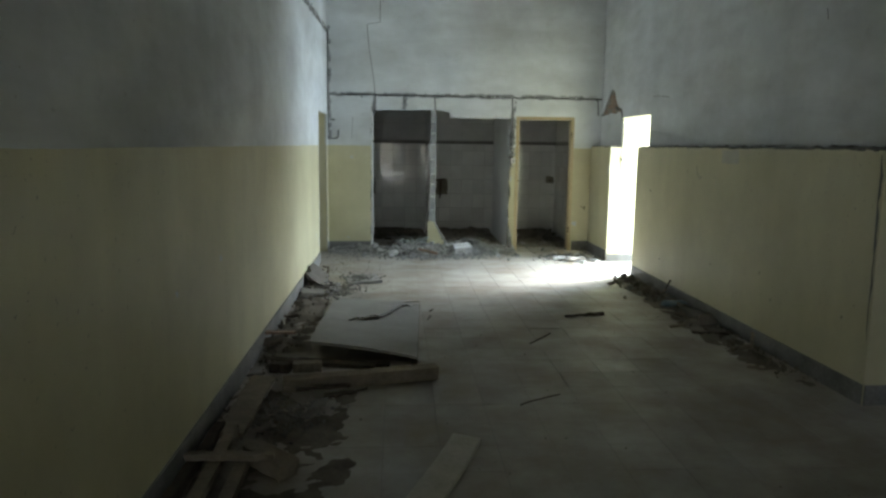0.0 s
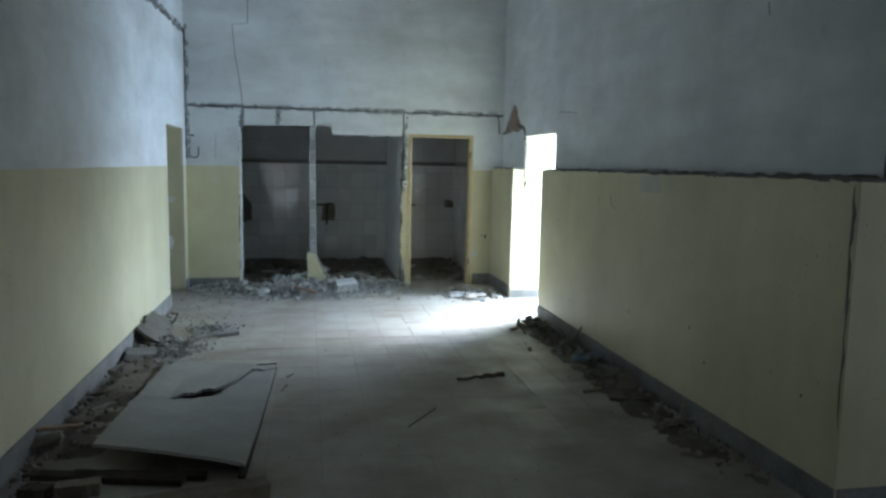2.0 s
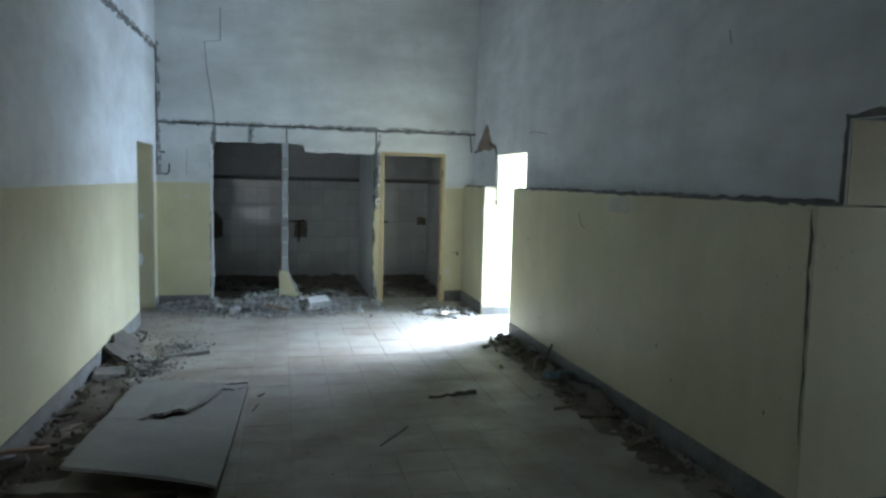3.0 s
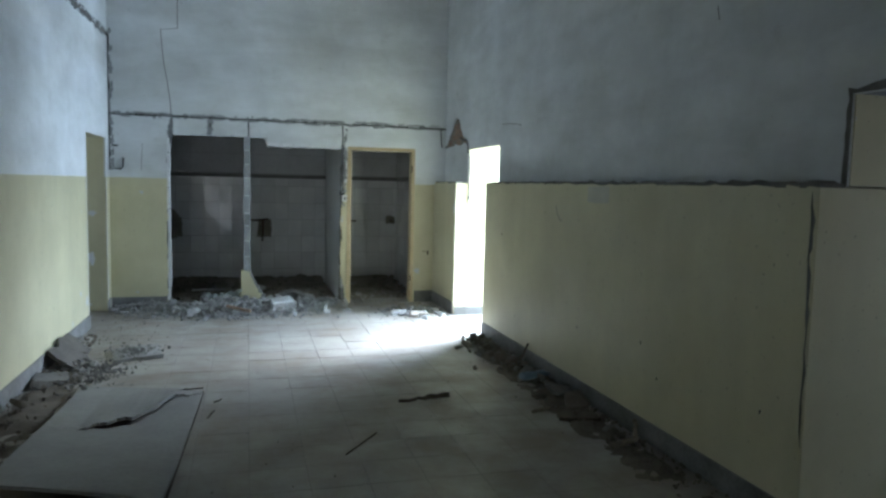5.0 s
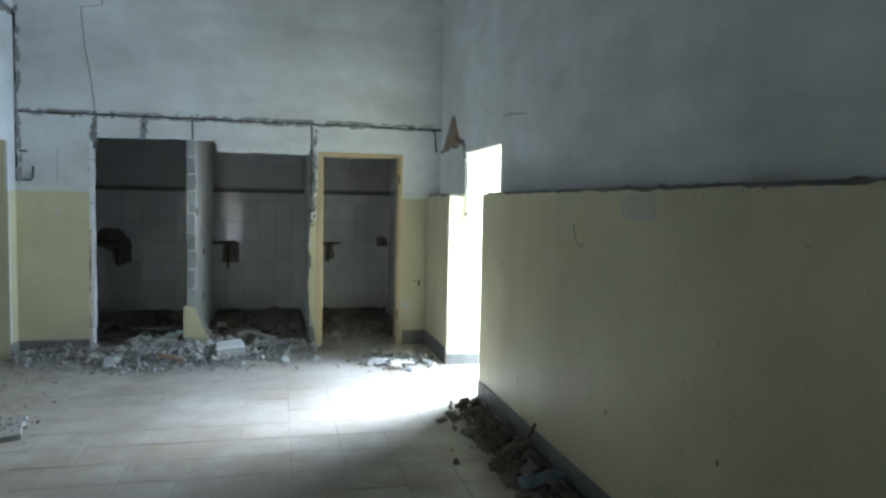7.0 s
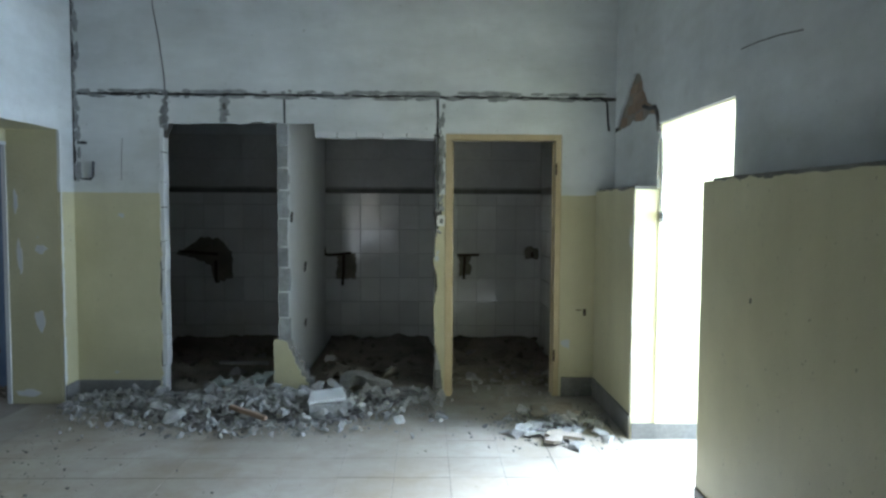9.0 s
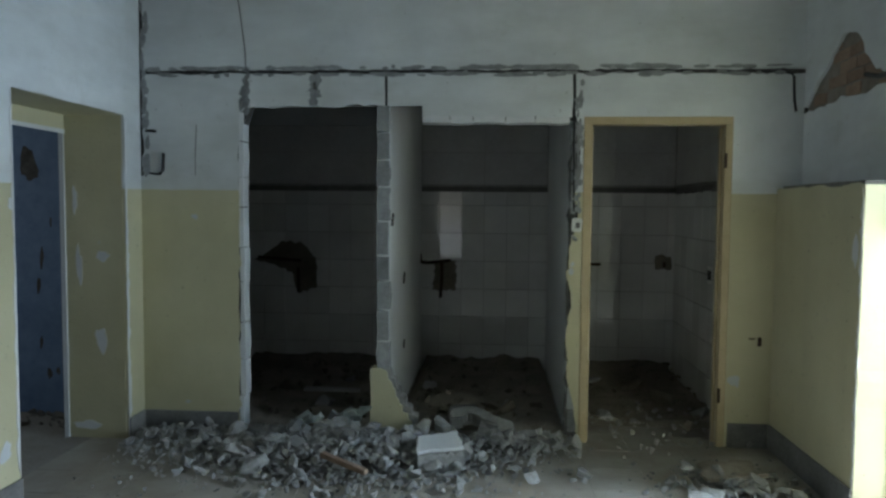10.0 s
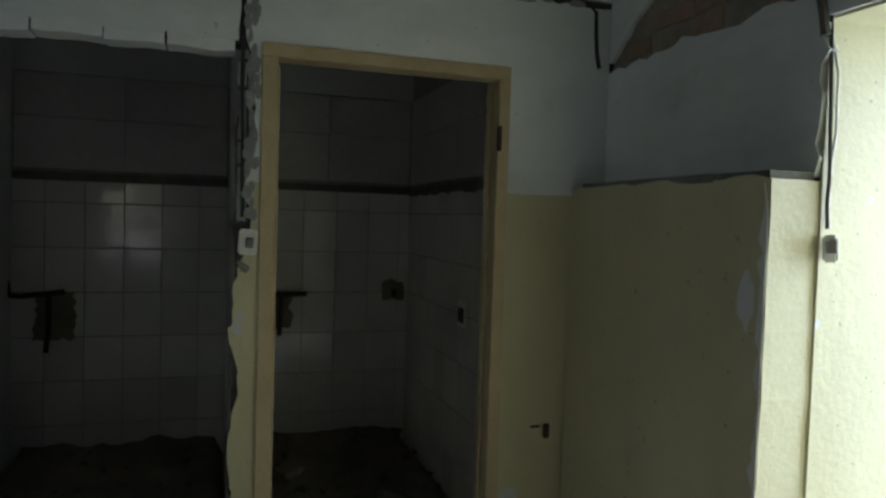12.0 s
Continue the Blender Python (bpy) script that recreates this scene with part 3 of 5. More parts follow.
partition_a = empty("wall_partition", "broken tiled partition with a raw block end", "wall", kind="structure")
part("body", block(bmesh.new(), 1.185, 1.258, YF + 0.02, YB + 0.01, 0, 2.55), M_PLASTERED, partition_a)
stacked_ends(1.180, 1.258, 0.40, 2.10, YF + 0.004, 0.06, partition_a, 0.13, 0.24, 0.012)
bm = prism(bmesh.new(), [(1.142, 0.0), (1.142, 0.20), (1.146, 0.21), (1.140, 0.435)] + ragged((1.142, 0.437), (1.232, 0.445), 0.03, 0.003)
           + [(1.238, 0.428), (1.252, 0.415), (1.258, 0.372), (1.281, 0.352), (1.288, 0.318), (1.301, 0.312), (1.306, 0.262), (1.327, 0.243), (1.333, 0.212), (1.350, 0.205), (1.351, 0.160),
              (1.385, 0.152), (1.390, 0.112), (1.412, 0.104), (1.408, 0.060), (1.425, 0.052), (1.425, 0.0)], "xz", YF - 0.012, YF + 0.07)
part("plaster_stump", bm, M_YELLOW, partition_a, "stump of yellow plaster at the base")
part("broken_core", prism(bmesh.new(), ragged((1.24, 0.0), (1.47, 0.0), 0.05, 0.001) + [(1.462, 0.05), (1.44, 0.07), (1.445, 0.13), (1.408, 0.145), (1.402, 0.19), (1.372, 0.20), (1.368, 0.255), (1.338, 0.262), (1.330, 0.31), (1.312, 0.318), (1.300, 0.372), (1.278, 0.38), (1.268, 0.43), (1.24, 0.44)], "xz", YF - 0.002, YF + 0.09), M_RUBBLE, partition_a, "raw grey block behind the plaster")
partition_b = empty("wall_partition", "tiled partition beside the door frame", "wall", kind="structure")
part("body", block(bmesh.new(), 2.398, 2.455, YF + 0.11, YB + 0.01, 0, 2.55), M_PLASTERED, partition_b)

# skirtings
skirting = empty("baseboard", "grey painted skirting along the walls", "baseboard", kind="structure")


def skirt(x0, x1, y0, y1, h=0.13):
    bm = block(bmesh.new(), x0, x1, y0, y1, 0, h)
    part("board", bm, M_SKIRT, skirting)


skirt(XL, XL + 0.012, -3.2, DY0, 0.14)
skirt(XL + 0.012, 0.275, YF - 0.012, YF, 0.13)
skirt(XL, XL + 0.012, DY1 + 0.004, YF - 0.0125, 0.13)
skirt(XW - 0.012, XW, NY1 + 0.002, RY0 - 0.012, 0.13)
skirt(XW - 0.012, XW, RY1 + 0.004, YF - 0.0125, 0.15)
skirt(3.372, XW - 0.0125, YF - 0.012, YF, 0.15)
skirt(XW + 0.006, XU + 0.54, RY1 - 0.012, RY1, 0.10)
skirt(XW + 0.006, XU + 0.54, NY1, NY1 - 0.012, 0.13)

# door frame of the right-hand cubicle
door_frame = empty("door_frame", "chipped ochre painted wooden door frame with no door", "door frame", at=(2.9, YF, 0))


def frame_piece(name, pts, y0, y1):
    ob = part(name, bevelled(prism(bmesh.new(), pts, "xz", y0, y1), 0.003), M_FRAME, door_frame)
    ob.location = -Vector((2.9, YF, 0))


frame_piece("jamb", [(2.462, 0), (2.514, 0), (2.514, 1.983), (2.462, 1.983)], YF - 0.012, YF + 0.085)
frame_piece("jamb", [(3.306, 0), (3.352, 0), (3.352, 1.983), (3.306, 1.983)], YF - 0.012, YF + 0.085)
frame_piece("head", [(2.462, 1.9835), (3.352, 1.9835), (3.352, 2.03), (2.462, 2.03)], YF - 0.012, YF + 0.085)
frame_piece("stop", [(2.5145, 0), (2.526, 0), (2.526, 1.97), (2.5145, 1.97)], YF + 0.045, YF + 0.085)
frame_piece("stop", [(3.294, 0), (3.3055, 0), (3.3055, 1.97), (3.294, 1.97)], YF + 0.045, YF + 0.085)
for zz in (0.28, 1.72):
    bm = box(0.014, 0.02, 0.09, 0.003)
    ob = part("hinge", rotated(bm, Matrix.Translation((3.31, YF - 0.018, zz))), M_RUST, door_frame, "rusty hinge")
    ob.location = -Vector((2.9, YF, 0))

# ---- things: rubble ----


def heap_height(x, y):
    """Height of the rubble in front of the cubicles."""
    a = 0.115 * math.exp(-((x - 1.05) / 0.75) ** 2 - ((y - 10.58) / 0.34) ** 2)
    b = 0.07 * math.exp(-((x - 0.1) / 0.6) ** 2 - ((y - 10.75) / 0.20) ** 2)
    c = 0.07 * math.exp(-((x - 2.1) / 0.45) ** 2 - ((y - 10.8) / 0.22) ** 2)
    d = 0.035 * math.exp(-((x - 3.2) / 0.35) ** 2 - ((y - 10.25) / 0.30) ** 2)
    return max(a, b, c, d)


def mound(name, x0, x1, y0, y1, height, mat, label, category, step=0.05, rough=0.02, z0=-0.006, steep=2.2):
    """A low spread of dirt with an uneven outline, its edge sunk into the floor."""
    nx, ny = max(3, int((x1 - x0) / step)), max(3, int((y1 - y0) / step))
    bm = bmesh.new()
    grid = []
    for i in range(nx + 1):
        row = []
        for j in range(ny + 1):
            x, y = x0 + (x1 - x0) * i / nx, y0 + (y1 - y0) * j / ny
            u, v = 2 * i / nx - 1, 2 * j / ny - 1
            edge = min(1.0, max(0.0, (1 - max(abs(u), abs(v))) * steep))
            n = noise.noise((x * 3.1, y * 3.1, 7.0)) + 0.7 * noise.noise((x * 9, y * 9, 3.0)) + 0.5 * noise.noise((x * 23, y * 23, 5.0))
            z = z0 + edge * (height(x, y) + rough * n)
            row.append(bm.verts.new((x, y, z)))
        grid.append(row)
    for i in range(nx):
        for j in range(ny):
            bm.faces.new((grid[i][j], grid[i + 1][j], grid[i + 1][j + 1], grid[i][j + 1]))
    return solo(name, bm, mat, label, category, kind="stuff", smooth=True)


def lump(x, y, z, s, meshes=CHUNKS, label="", group="", flat=1.0, name="masonry_chunk", tilt=35, category="rubble"):
    ob = new(name, rng.choice(meshes))
    ob.matrix_basis = pose(x, y, z, rng.gauss(0, tilt), rng.gauss(0, tilt), rng.uniform(0, 360)) @ Matrix.Diagonal((s, s, s * flat, 1))
    return tagged(ob, label, category, group)


def gravel(name, n, pick, smin, smax, meshes, mat, label, seed):
    """Uncountable small bits in one mesh; pick gives x, y and the height of what they lie on."""
    r = random.Random(seed)
    src = [(np.array([v.co[:] for v in m.vertices]), [tuple(p.vertices) for p in m.polygons]) for m in meshes]
    allv, allf = [], []
    for _ in range(n):
        x, y, z = pick(r)
        s = smin * (smax / smin) ** (r.random() ** 2)
        m = np.array(pose(x, y, z + 0.18 * s, r.uniform(-60, 60), r.uniform(-60, 60), r.uniform(0, 360)) @ Matrix.Diagonal((s, s, s, 1)))
        vs, fs = r.choice(src)
        k = len(allv)
        allv.extend((vs @ m[:3, :3].T + m[:3, 3]).tolist())
        allf.extend(tuple(k + q for q in f) for f in fs)
    me = bpy.data.meshes.new(name)
    me.from_pydata(allv, [], allf)
    me.materials.append(mat)
    return tagged(new(name, me), label, "rubble", kind="stuff")


mound("rubble_bed", -0.32, 2.6, 10.0, 11.3, heap_height, M_DUST, "grey dusty bed of crushed masonry on the floor", "rubble", 0.04, 0.02, -0.035)
HEAP = "broken masonry in front of the cubicles"


def pick_heap(r):
    while True:
        x, y = r.uniform(-0.28, 2.45), r.gauss(10.55, 0.25)
        if 9.9 < y < 11.15 and heap_height(x, y) > r.uniform(0.0, 0.10) and y < 10.9 + (0.25 if 0.4 < x < 1.1 or 1.45 < x < 2.3 else 0):
            return x, y, heap_height(x, y)


gravel("rubble_fragments", 3400, pick_heap, 0.014, 0.065, CHUNKS, M_RUBBLE, "small grey fragments of broken block and plaster", 3)
gravel("rubble_fragments", 620, lambda r: (r.gauss(1.15, 0.42), max(9.92, r.gauss(10.16, 0.12)), 0.012), 0.012, 0.055, CHUNKS, M_RUBBLE, "small grey fragments scattered before the rubble heap", 4)
gravel("rubble_fragments", 380, lambda r: (r.uniform(-0.30, 0.75), min(10.85, r.gauss(10.55, 0.18)), 0.012), 0.010, 0.045, CHUNKS, M_RUBBLE, "small grey fragments scattered by the corner", 7)
r3 = random.Random(21)
for i in range(130):
    x, y, z = pick_heap(r3)
    s = r3.choice((0.06, 0.07, 0.08, 0.09, 0.10, 0.12))
    lump(x, y, z + 0.15 * s, s, label="jagged grey lump of broken masonry in the rubble heap", group=HEAP)
for x, y, z, s, f in ((0.75, 10.66, 0.11, 0.20, 0.7), (0.90, 10.72, 0.12, 0.15, 0.9), (1.02, 10.78, 0.11, 0.20, 0.5), (1.48, 10.82, 0.09, 0.20, 0.9), (1.62, 10.95, 0.08, 0.20, 0.9),
                     (1.95, 10.95, 0.08, 0.22, 0.8), (2.12, 10.80, 0.07, 0.17, 0.9), (2.28, 10.85, 0.05, 0.16, 0.8), (1.38, 10.55, 0.09, 0.20, 0.7), (0.45, 10.45, 0.06, 0.16, 0.8), (0.62, 10.25, 0.05, 0.20, 0.7), (1.72, 11.25, 0.08, 0.34, 0.4)):
    lump(x, y, z, s, label="large grey block fragment lying on the rubble heap", group=HEAP, flat=f, tilt=15)


def hollow_block():
    """A broken hollow block, pale plaster still on its top."""
    ob = empty("hollow_block", "pale plastered hollow block fallen on the rubble", "rubble", group=HEAP, at=(1.63, 10.45, 0.02))
    ob.rotation_euler = (radians(12), radians(-5), radians(10))
    ob.scale = (0.85, 0.85, 0.9)
    part("bottom_slab", block(bmesh.new(), -0.15, 0.15, -0.10, 0.10, 0.0, 0.022), M_RUBBLE, ob)
    for x in (-0.139, -0.047, 0.047, 0.139):
        part("web", block(bmesh.new(), x - 0.011, x + 0.011, -0.10, 0.079, 0.0225, 0.1075), M_RUBBLE, ob)
    part("back_slab", block(bmesh.new(), -0.15, 0.15, 0.08, 0.098, 0.0225, 0.1075), M_RUBBLE, ob)
    part("top_slab", block(bmesh.new(), -0.15, 0.15, -0.10, 0.10, 0.108, 0.13), M_RUBBLE, ob)
    part("front_slab", prism(bmesh.new(), ragged((-0.15, 0.0), (0.15, 0.0), 0.04, 0.004) + ragged((0.15, 0.0), (0.15, 0.13), 0.04, 0.004) + ragged((0.15, 0.125), (-0.15, 0.125), 0.03, 0.008) + ragged((-0.15, 0.13), (-0.15, 0.0), 0.04, 0.004), "xz", -0.114, -0.1005), M_RUBBLE, ob)
    part("plaster_face", prism(bmesh.new(), ragged((-0.15, -0.10), (0.15, -0.10), 0.04, 0.006) + ragged((0.15, -0.10), (0.14, 0.10), 0.04, 0.006) + ragged((0.14, 0.10), (-0.12, 0.10), 0.04, 0.006) + ragged((-0.13, 0.10), (-0.15, -0.10), 0.04, 0.006), "xy", 0.1305, 0.150), M_PLASTERED, ob, "pale plaster coat")
    return ob


hollow_block()


def ring_piece():
    """A curved lump of a broken basin."""
    bm = bmesh.new()
    outer = [(0.17 * math.cos(a), 0.13 * math.sin(a)) for a in [0.2 + k * 0.42 for k in range(10)]]
    inner = [(0.08 * math.cos(a), 0.055 * math.sin(a)) for a in [0.2 + k * 0.42 for k in range(10)]]
    prism(bm, outer + inner[::-1], "xy", 0, 0.09)
    bevelled(bm, 0.012, 2)
    ob = solo("basin_fragment", bm, M_RUBBLE, "curved pale fragment of a broken basin on the rubble", "rubble", HEAP)
    ob.matrix_basis = pose(1.80, 10.98, 0.05, 14, 10, -30)


ring_piece()
bm = box(0.30, 0.035, 0.03, 0.004)
ob = solo("wood_strip", bm, M_REDBRICK, "reddish brown wooden strip lying in the rubble", "wood strip")
ob.matrix_basis = pose(1.12, 10.22, 0.07, 0, 9, -24)

# rubble under the end of the yellow dado
mound("rubble_bed", 2.65, 3.56, 9.72, 10.75, lambda x, y: heap_height(x, y) * 0.9, M_DUST, "thin bed of grey dust and crumbs on the floor", "rubble", 0.04, 0.02, -0.028)
SIDE = "broken pieces beside the side door"
r4 = random.Random(33)
gravel("rubble_fragments", 420, lambda r: (lambda x, y: (x, y, heap_height(x, y) * 0.8))(min(3.55, r.gauss(3.18, 0.24)), r.gauss(10.18, 0.22)), 0.012, 0.05, CHUNKS, M_RUBBLE, "small grey crumbs of plaster beside the side door", 5)
for i in range(34):
    x, y = min(3.5, r4.gauss(3.2, 0.22)), max(9.72, r4.gauss(10.1, 0.2))
    s = r4.uniform(0.06, 0.13)
    lump(x, y, heap_height(x, y) * 0.9 + 0.12 * s, s, label="pale flake of broken plaster on the floor", group=SIDE, flat=0.6, tilt=18)
for x, y, a, w, h in ((3.22, 10.42, 10, 0.34, 0.20), (3.17, 9.86, 30, 0.22, 0.13)):
    bm = prism(bmesh.new(), ragged((-w / 2, -h / 2), (w / 2, -h / 2), 0.04, 0.02) + ragged((w / 2, -h / 2), (w / 2 - 0.05, h / 2), 0.04, 0.02) + ragged((w / 2 - 0.06, h / 2), (-w / 2 + 0.05, h / 2), 0.04, 0.02) + ragged((-w / 2 + 0.03, h / 2), (-w / 2, -h / 2), 0.04, 0.02), "xy", 0, 0.02)
    ob = solo("plaster_slab", bm, M_SCAR, "flat pale brown slab of plaster lying on rubble", "rubble", SIDE)
    ob.matrix_basis = pose(x, y, 0.032, 4, -3, a)

# dirt on the cubicle floors
def cubicle_dirt(x, y):
    return 0.035 + 0.075 * max(0.0, (y - 12.2) / 0.75) ** 1.3


mound("dirt_layer", XL + 0.01, 1.178, 11.1, 13.05, cubicle_dirt, M_SILT, "dark dirt and debris over the cubicle floor", "dirt", 0.05, 0.035, -0.004, 14.0)
mound("dirt_layer", 1.265, 2.392, 11.1, 13.05, cubicle_dirt, M_SILT, "dark dirt and debris over the cubicle floor", "dirt", 0.05, 0.035, -0.004, 14.0)
mound("dirt_layer", 2.47, 3.516, 11.3, 13.05, cubicle_dirt, M_SILT, "dark dirt and debris over the cubicle floor", "dirt", 0.05, 0.035, -0.004, 14.0)
r5 = random.Random(9)
gravel("debris", 420, lambda r: (lambda x, y: (x, y, cubicle_dirt(x, y) - 0.01))(r.choice((r.uniform(-0.25, 1.1), r.uniform(1.35, 2.3), r.uniform(2.5, 3.5))), r.uniform(11.25, 12.85)), 0.02, 0.09, CLODS, M_DIRT, "dark crumbs and clods on the cubicle floors", 6)
gravel("debris", 120, lambda r: (r.uniform(2.5, 3.5), r.uniform(10.7, 11.9), 0.03), 0.015, 0.06, CHUNKS, M_RUBBLE, "scattered crumbs on the floor of the framed cubicle", 8)
for i in range(22):
    x, y = r5.choice((r5.uniform(-0.2, 1.0), r5.uniform(1.4, 2.3), r5.uniform(2.6, 3.4))), r5.uniform(11.4, 12.7)
    s = r5.uniform(0.10, 0.24)
    lump(x, y, cubicle_dirt(x, y) + 0.05 * s, s, CHUNKS if i % 3 == 0 else CLODS, "dark dusty lump on the cubicle floor", "lumps in the cubicles", flat=0.7)
bm = box(0.42, 0.06, 0.02, 0.003)
ob = solo("wood_strip", bm, M_BOARD, "pale wooden strip lying in the cubicle dirt", "wood strip")
ob.matrix_basis = pose(0.72, 11.7, 0.085, 4, 2, 6)

# ---- things: along the left wall ----
mound("dirt_layer", XL + 0.008, 0.05, 5.15, 8.35, lambda x, y: 0.022 + 0.03 * max(0, (0.0 - x)), M_DIRT, "brown dirt along the foot of the wall", "dirt", 0.04, 0.03, -0.014)
mound("dirt_layer", XL + 0.008, 0.55, 2.6, 5.0, lambda x, y: 0.020 + 0.035 * max(0, -x + 0.1), M_DIRT, "brown dirt along the foot of the wall", "dirt", 0.035, 0.032, -0.014)
LEFT = "debris along the left wall"
gravel("debris", 350, lambda r: (lambda y: (XL + 0.02 + abs(r.gauss(0, 0.16)), y, 0.02))(r.uniform(2.8, 9.2)), 0.015, 0.07, CLODS, M_DIRT, "dark crumbs of dirt along the wall", 11)
gravel("debris", 300, lambda r: (r.gauss(0.02, 0.13), r.gauss(4.15, 0.16), 0.03), 0.012, 0.045, CHUNKS, M_DUST, "grey crumbs heaped on the dirt", 12)
gravel("debris", 420, lambda r: (r.gauss(0.06, 0.13), r.gauss(7.80, 0.20), 0.03), 0.012, 0.05, CHUNKS, M_DUST, "grey crumbs heaped by the wall", 13)
gravel("debris", 260, lambda r: (r.gauss(0.26, 0.10), r.gauss(8.44, 0.10), 0.035), 0.012, 0.04, CHUNKS, M_DUST, "grey crumbs heaped on a broken slab", 14)
gravel("floor_crumbs", 260, lambda r: (r.uniform(-0.2, 3.5), r.uniform(2.8, 10.4), 0.0), 0.005, 0.016, CLODS, M_DIRT, "scattered specks of dirt on the tiles", 15)
gravel("floor_crumbs", 150, lambda r: (min(3.4, abs(r.gauss(0, 0.45)) - 0.2), r.uniform(9.0, 10.4), 0.0), 0.007, 0.026, CHUNKS, M_DUST, "scattered grey crumbs by the doorway", 16)
gravel("debris", 70, lambda r: (r.uniform(-1.4, -0.8), r.uniform(10.9, 11.2), 0.0), 0.02, 0.07, CHUNKS, M_DUST, "crumbs at the foot of the blue wall", 17)
for x, y, z, s, f, lab in ((-0.16, 7.92, 0.05, 0.13, 0.6, "grey broken slab piece on dirt"), (0.02, 7.98, 0.05, 0.11, 0.7, "grey broken slab piece on dirt"), (-0.24, 7.45, 0.03, 0.16, 0.4, "pale flat stone on dirt"), (0.12, 7.85, 0.05, 0.08, 0.8, "grey chunk on dirt"), (-0.04, 7.78, 0.05, 0.09, 0.8, "grey chunk on dirt"), (0.02, 7.66, 0.045, 0.07, 0.8, "grey chunk on dirt"),
                           (-0.25, 6.95, 0.06, 0.14, 0.8, "dark lump on dirt"), (-0.26, 6.5, 0.05, 0.13, 0.7, "dark lump on dirt"), (-0.22, 6.0, 0.05, 0.18, 0.5, "brown flat lump on dirt"), (-0.28, 5.65, 0.06, 0.2, 0.6, "brown flat lump on dirt"),
                           (0.10, 3.55, 0.04, 0.15, 0.6, "grey chunk on dirt"), (0.22, 4.35, 0.04, 0.13, 0.6, "grey chunk on dirt")):
    lump(x, y, z, s, DUSTY if "grey" in lab or "pale" in lab else CLODS, lab + " by the wall", LEFT, f, tilt=14)


def slab_piece(name, w, h, d, mat, label, category, m, group="", amp=0.012):
    bm = prism(bmesh.new(), ragged((-w / 2, -h / 2), (w / 2, -h / 2), 0.07, amp) + ragged((w / 2, -h / 2), (w / 2, h / 2), 0.07, amp) + ragged((w / 2, h / 2), (-w / 2, h / 2), 0.07, amp) + ragged((-w / 2, h / 2), (-w / 2, -h / 2), 0.07, amp), "xy", 0, d)
    ob = solo(name, bm, mat, label, category, group)
    ob.matrix_basis = m
    return ob


slab_piece("plaster_slab", 0.40, 0.40, 0.035, M_BOARD, "pale broken slab covered with crumbs on tiles", "rubble", pose(0.28, 8.42, 0.0, 1, -3, 12), LEFT)
slab_piece("plaster_slab", 0.25, 0.62, 0.028, M_SLAB, "brown broken slab leaning against the wall", "rubble", pose(-0.235, 8.30, 0.075, 3, 38, 2), LEFT, 0.018)
slab_piece("plaster_slab", 0.22, 0.24, 0.02, M_DUST, "flat grey slab lying on the dirt", "rubble", pose(-0.21, 7.62, 0.03, 2, 4, 12), LEFT)


